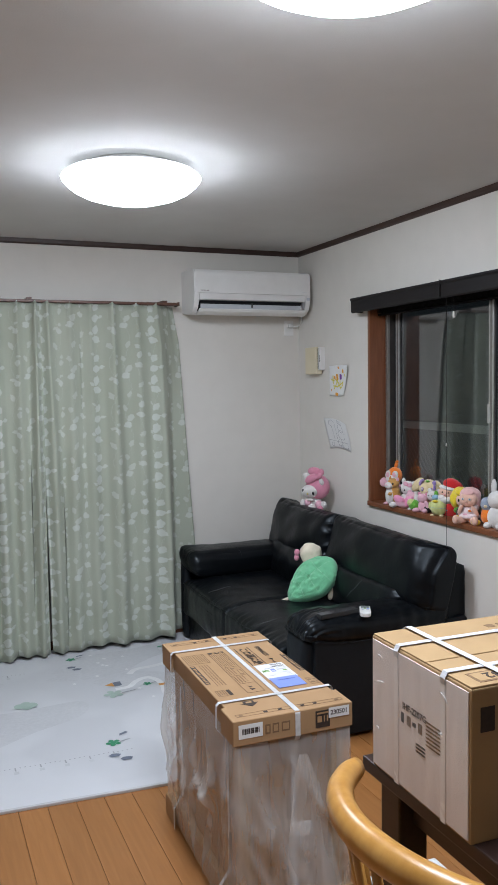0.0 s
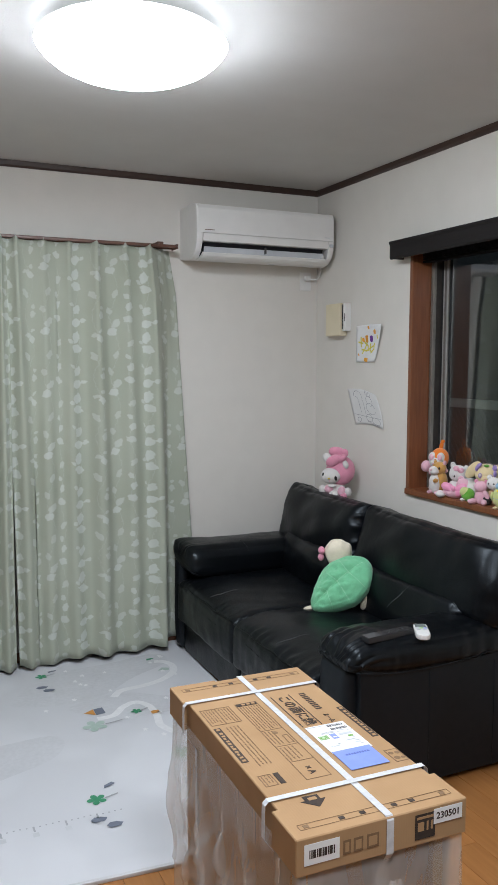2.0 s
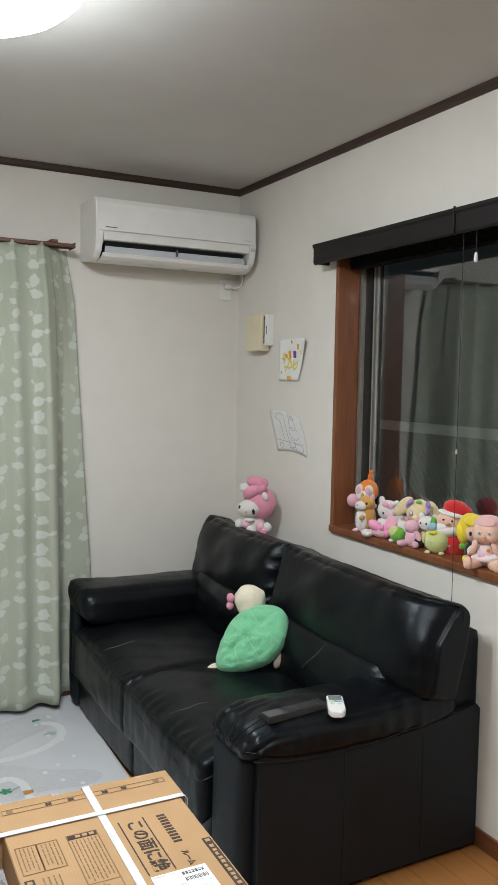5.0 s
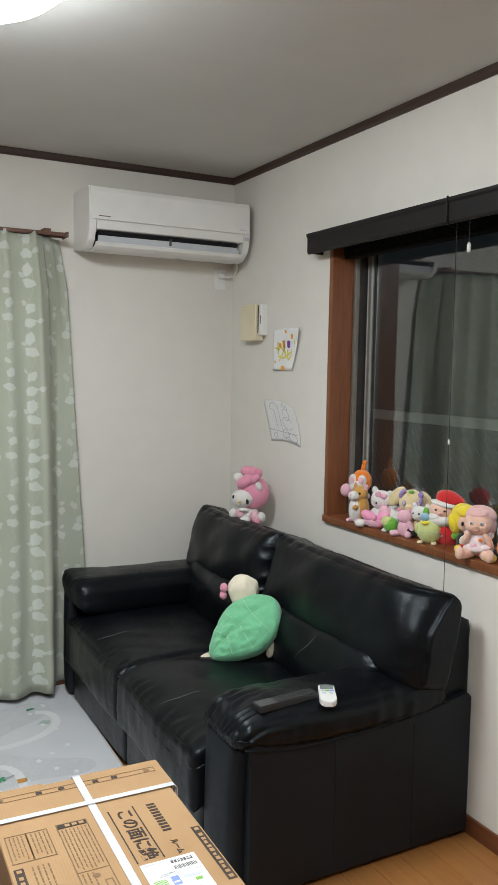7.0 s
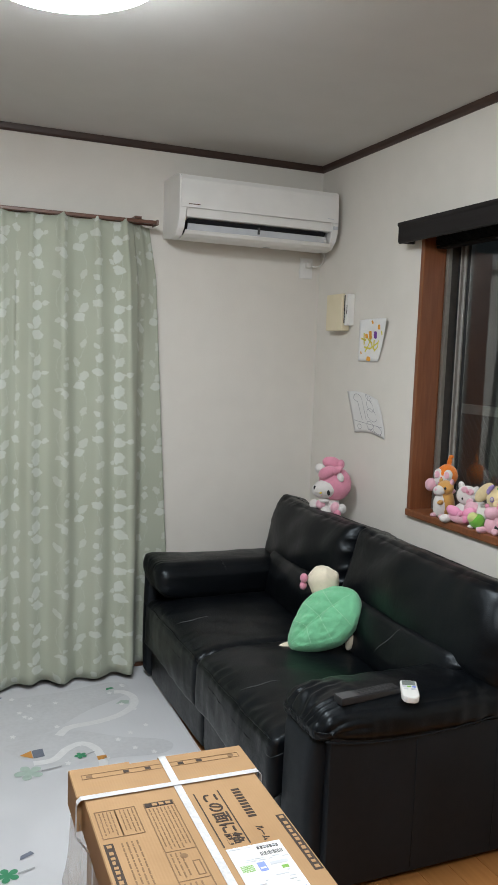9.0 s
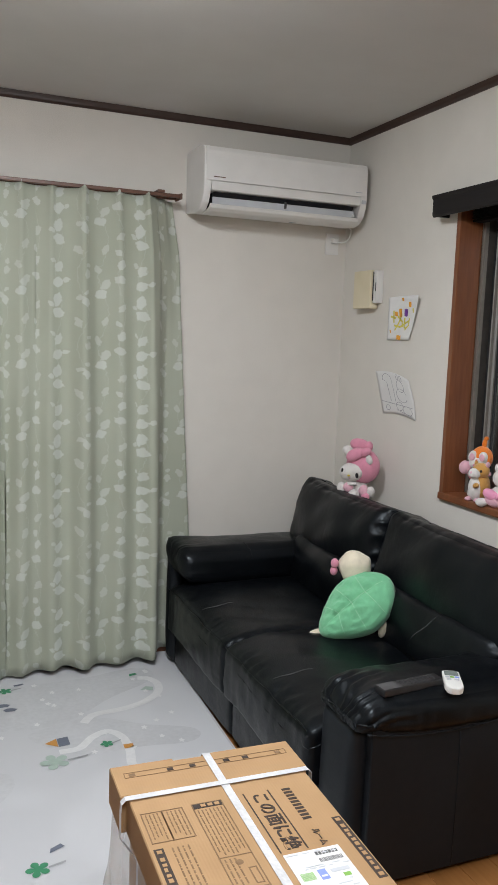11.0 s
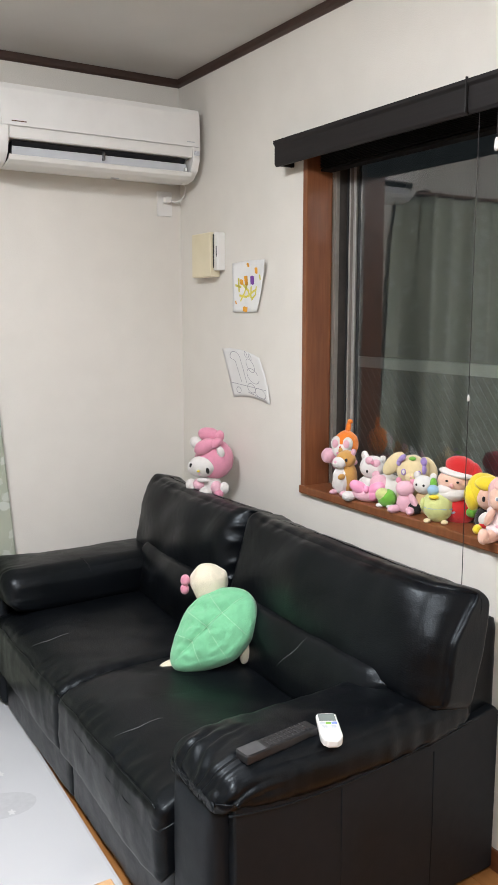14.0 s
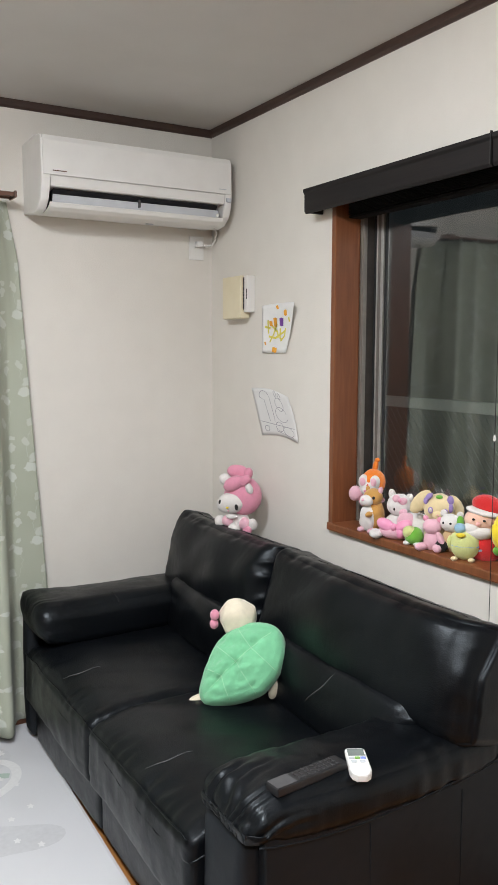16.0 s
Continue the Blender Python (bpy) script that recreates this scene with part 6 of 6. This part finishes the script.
toy("yellow_haired_doll", (2.588, 3.716, SZ), [((0, 0, 0.03), (0.024, 0.028, 0.034), "dark"), ((0.016, 0.004, 0.034), (0.014, 0.020, 0.020), "white"), ((0.020, 0.002, 0.020), (0.012, 0.018, 0.008), "red"), ((0.010, 0.010, 0.092), (0.034, 0.034, 0.034), "skin"), ((-0.010, -0.010, 0.102), (0.040, 0.044, 0.044), "yellow"), ((0.018, 0.006, 0.126), (0.026, 0.034, 0.016), "yellow", (0, 20, 0)), ((0.004, -0.036, 0.085), (0.024, 0.018, 0.034), "yellow", (12, 0, 0)), ((0.030, 0.028, 0.116), (0.010, 0.012, 0.018), "yellow", (20, 0, 0)), ((0.002, 0.040, 0.112), (0.016, 0.014, 0.018), "yellow"),
    ((0.042, 0.020, 0.092), (0.004, 0.006, 0.009), "white"), ((0.0445, 0.020, 0.092), (0.003, 0.004, 0.007), "dark"), ((0.045, 0.000, 0.092), (0.003, 0.004, 0.007), "dark"), ((0.03, 0.03, 0.012), (0.018, 0.012, 0.012), "dark"), ((0.03, -0.014, 0.012), (0.018, 0.012, 0.012), "yellow"), ((0.018, 0.034, 0.044), (0.014, 0.010, 0.020), "skin", (30, 0, 0))], "small doll with yellow hair on the sill", "doll", rz=212, size=1.08)
toy("baby_doll", (2.562, 3.628, SZ), [((0, 0, 0.050), (0.032, 0.036, 0.046), "frock"), ((0.006, 0, 0.034), (0.042, 0.050, 0.018), "frock"), ((0.010, 0.022, 0.040), (0.034, 0.026, 0.014), "frock", (10, 0, 20)), ((0.010, 0, 0.122), (0.042, 0.046, 0.042), "skin"), ((0.020, 0.018, 0.112), (0.030, 0.024, 0.024), "skin"), ((0.020, -0.018, 0.112), (0.030, 0.024, 0.024), "skin"), ((-0.008, 0, 0.138), (0.046, 0.052, 0.040), "hair"), ((-0.012, 0.036, 0.112), (0.026, 0.016, 0.034), "hair"), ((-0.012, -0.036, 0.112), (0.026, 0.016, 0.034), "hair"), ((0.026, 0.0, 0.156), (0.022, 0.032, 0.012), "hair", (0, 30, 0)),
    ((0.034, 0.030, 0.018), (0.046, 0.017, 0.018), "skin", (0, 0, 28)), ((0.034, -0.030, 0.018), (0.046, 0.017, 0.018), "skin", (0, 0, -22)), ((0.070, 0.052, 0.024), (0.015, 0.015, 0.022), "skin"), ((0.070, -0.046, 0.024), (0.015, 0.015, 0.022), "skin"), ((0.026, 0.036, 0.066), (0.012, 0.011, 0.030), "skin", (28, 20, 0)), ((0.022, -0.040, 0.066), (0.012, 0.011, 0.030), "skin", (-24, 20, 0)), ((0.006, 0.034, 0.080), (0.018, 0.016, 0.014), "frock"), ((0.006, -0.034, 0.080), (0.018, 0.016, 0.014), "frock"), ((0.034, 0.012, 0.066), (0.004, 0.007, 0.006), "orange"), ((0.036, -0.010, 0.046), (0.006, 0.012, 0.007), "palepink"),
    ((0.050, 0.017, 0.124), (0.003, 0.007, 0.006), "white"), ((0.050, -0.017, 0.124), (0.003, 0.007, 0.006), "white"), ((0.0525, 0.017, 0.124), (0.002, 0.004, 0.005), "grey"), ((0.0525, -0.017, 0.124), (0.002, 0.004, 0.005), "grey"), ((0.053, 0.0, 0.113), (0.005, 0.005, 0.004), "skin"), ((0.049, 0.0, 0.101), (0.003, 0.006, 0.002), "rose")], "vinyl baby doll in a pale dress sitting on the sill", "doll", rz=212, size=0.95)
toy("yellow_shoe_toy", (2.545, 3.560, SZ), [((0, 0, 0.014), (0.026, 0.018, 0.015), "yellow"), ((-0.02, -0.03, 0.020), (0.016, 0.018, 0.020), "orange")], "small yellow and orange soft toy", rz=200)
toy("grey_bird_toy", (2.600, 3.540, SZ), [((0, 0, 0.045), (0.034, 0.036, 0.046), "orange"), ((0.004, 0, 0.098), (0.034, 0.036, 0.034), "grey"), ((0.030, 0.004, 0.092), (0.012, 0.010, 0.008), "cream")], "grey and orange bird soft toy", rz=200)
toy("white_rabbit_toy", (2.585, 3.462, SZ), [((0, 0, 0.05), (0.042, 0.046, 0.054), "white"), ((0.004, 0, 0.128), (0.040, 0.044, 0.042), "white"), ((-0.004, 0.02, 0.185), (0.010, 0.014, 0.036), "sky"), ((-0.004, -0.02, 0.185), (0.010, 0.014, 0.036), "white"), ((0.030, 0.03, 0.014), (0.026, 0.018, 0.016), "white"), ((0.030, -0.03, 0.014), (0.026, 0.018, 0.016), "white")], "white rabbit soft toy sitting on the sill", rz=200)

toy("pink_rabbit_toy", (2.405, 4.890, 0.783), [((0, 0, 0.046), (0.040, 0.044, 0.046), "white"), ((-0.008, 0.016, 0.150), (0.064, 0.074, 0.076), "pink", (8, 0, 0)), ((0.034, -0.022, 0.126), (0.038, 0.056, 0.040), "white", (10, 10, 0)),
    ((-0.018, -0.004, 0.238), (0.026, 0.046, 0.028), "pink", (-10, 0, 0)), ((-0.012, 0.036, 0.236), (0.022, 0.018, 0.022), "pink"), ((0.022, -0.046, 0.214), (0.020, 0.026, 0.022), "white", (-25, 0, 0)), ((0.040, -0.008, 0.203), (0.028, 0.044, 0.027), "pink", (28, 0, 0)), ((0.040, 0.034, 0.216), (0.020, 0.026, 0.018), "pink", (34, 0, 0)), ((0.040, 0.052, 0.186), (0.012, 0.014, 0.022), "white", (22, 0, 0)),
    ((0.026, -0.066, 0.052), (0.023, 0.021, 0.025), "white"), ((0.060, -0.002, 0.030), (0.024, 0.025, 0.026), "white"), ((0.030, 0.062, 0.046), (0.021, 0.020, 0.023), "white"), ((0.034, -0.034, 0.058), (0.022, 0.022, 0.022), "palepink", (0, 0, 20)), ((0.036, 0.034, 0.048), (0.022, 0.022, 0.026), "palepink"), ((0.050, -0.014, 0.078), (0.012, 0.022, 0.009), "white"),
    ((0.046, 0.046, 0.028), (0.016, 0.018, 0.018), "pink"), ((0.070, 0.010, 0.118), (0.004, 0.007, 0.013), "dark", (0, 18, 0)), ((0.060, -0.056, 0.132), (0.004, 0.006, 0.012), "dark", (0, 18, 0)), ((0.076, -0.024, 0.116), (0.005, 0.006, 0.004), "yellow"), ((0.074, -0.020, 0.104), (0.003, 0.004, 0.003), "palepink")], "pink and white hooded rabbit soft toy on the sofa back", rz=226, size=1.0)

# turtle cushion leaning on the back cushion
turtle = root("turtle_toy", (2.075, 4.375, 0.430), "green turtle soft toy with pale head and pink bow", "soft toy")
b = bmesh.new()
bmesh.ops.create_uvsphere(b, u_segments=96, v_segments=64, radius=1)
for v in b.verts:
    c = v.co
    rim = 1 - abs(c.z)
    quilt = -0.07 * math.exp(-(c.x * 9) ** 2) - sum(0.055 * math.exp(-((c.y - k + 0.5 * abs(c.x)) * 9) ** 2) for k in (-0.45, 0.0, 0.45, 0.85))
    quilt += 0.06 * noise.noise(Vector((c.x * 5, c.y * 7, c.z * 4))) + 0.02 * noise.noise(Vector((c.x * 12, c.y * 15, c.z * 9)))
    v.co = Vector((c.x * 0.110 * (1 - 0.46 * max(0, -c.y) ** 1.2 + 0.04 * max(0, c.y)), c.y * 0.158 * (1 + 0.016 * math.sin(5 * math.atan2(c.y, c.x))), c.z * 0.062 * (1 + quilt * (2 if c.z > 0 else 0) + 0.10 * noise.noise(c * 2.4)) - (0.014 if c.z < 0 else 0) * rim))
TC = Vector((2.075, 4.375, 0.435))
tn = Vector((-0.62, -0.50, 0.60)).normalized()
ta = Vector((0.76, -0.17, 0.63))
ta = (ta - tn * ta.dot(tn)).normalized()
ts = ta.cross(tn)
TM = Matrix((ts, ta, tn)).transposed().to_4x4()
TM.translation = Vector((2.068, 4.303, 0.540)) - TC + ts * 0.013
bmesh.ops.transform(b, matrix=TM, verts=b.verts)
tree = BVHTree.FromBMesh(b)
shell = part("shell", b, T["shell"], turtle, "quilted green shell", True)
for u0, v0, u1, v1 in ((0.0, -0.135, 0.0, 0.135), (0.0, -0.06, 0.095, -0.10), (0.0, 0.0, 0.115, -0.02), (0.0, 0.06, 0.10, 0.07), (0.0, -0.06, -0.095, -0.10), (0.0, 0.0, -0.115, -0.02), (0.0, 0.06, -0.10, 0.07)):
    pts = []
    for i in range(10):
        q = TM.translation + ts * (u0 + (u1 - u0) * i / 9) + ta * (v0 + (v1 - v0) * i / 9)
        h = tree.ray_cast(q + tn * 0.3, -tn)
        if h[0] is not None:
            pts.append(h[0] + tn * 0.0004)
    if len(pts) > 3:
        part("seam", tube(pts, 0.0010, sides=6), T["seam"], shell, "pale green stitching", True)
part("head", ball(Vector((2.116, 4.388, 0.652)) - TC, (0.057, 0.061, 0.064), (0, 0, 25), 0, None, 28, 20, 0.14, 4), T["face"], turtle, "pale cream head", True)
bw = ball(Vector((2.052, 4.424, 0.660)) - TC, (0.015, 0.015, 0.018))
ball(Vector((2.052, 4.428, 0.630)) - TC, (0.014, 0.014, 0.017), bm=bw)
part("bow", bw, T["pink"], turtle, "pink bow", True)
part("foot", ball(Vector((2.155, 4.232, 0.470)) - TC, (0.017, 0.017, 0.036), (0, 20, 0)), T["face"], turtle, "", True)
part("foot", ball(Vector((1.962, 4.368, 0.419)) - TC, (0.040, 0.024, 0.017), (0, -14, 0)), T["face"], turtle, "", True)

# ---- floor planks ----
PW, PL = 0.1045, 1.82
b = box(-PW / 2 + 0.0006, PW / 2 - 0.0006, -PL / 2 + 0.0004, PL / 2 - 0.0004, -0.008, 0.0)
bmesh.ops.bevel(b, geom=[e for e in b.edges if all(v.co.z > -0.001 for v in e.verts)], offset=0.0008, segments=1, affect="EDGES")
plank_mesh = mesh_from(b, "plank", M_FLOOR)
rnd = random.Random(12)
x, k = 0.005 + PW * -16, 0
while x < WX - 0.02:
    y, first = S0, rnd.choice((0.45, 0.91, 1.36, 1.82))
    while y < NY - 0.01:
        ln = min(first, NY - y)
        p = new("plank", plank_mesh)
        p.parent, p.location, p.scale = floor, (x, y + ln / 2, 0), (1, ln / PL, 1)
        y, first = y + ln, PL
    x += PW
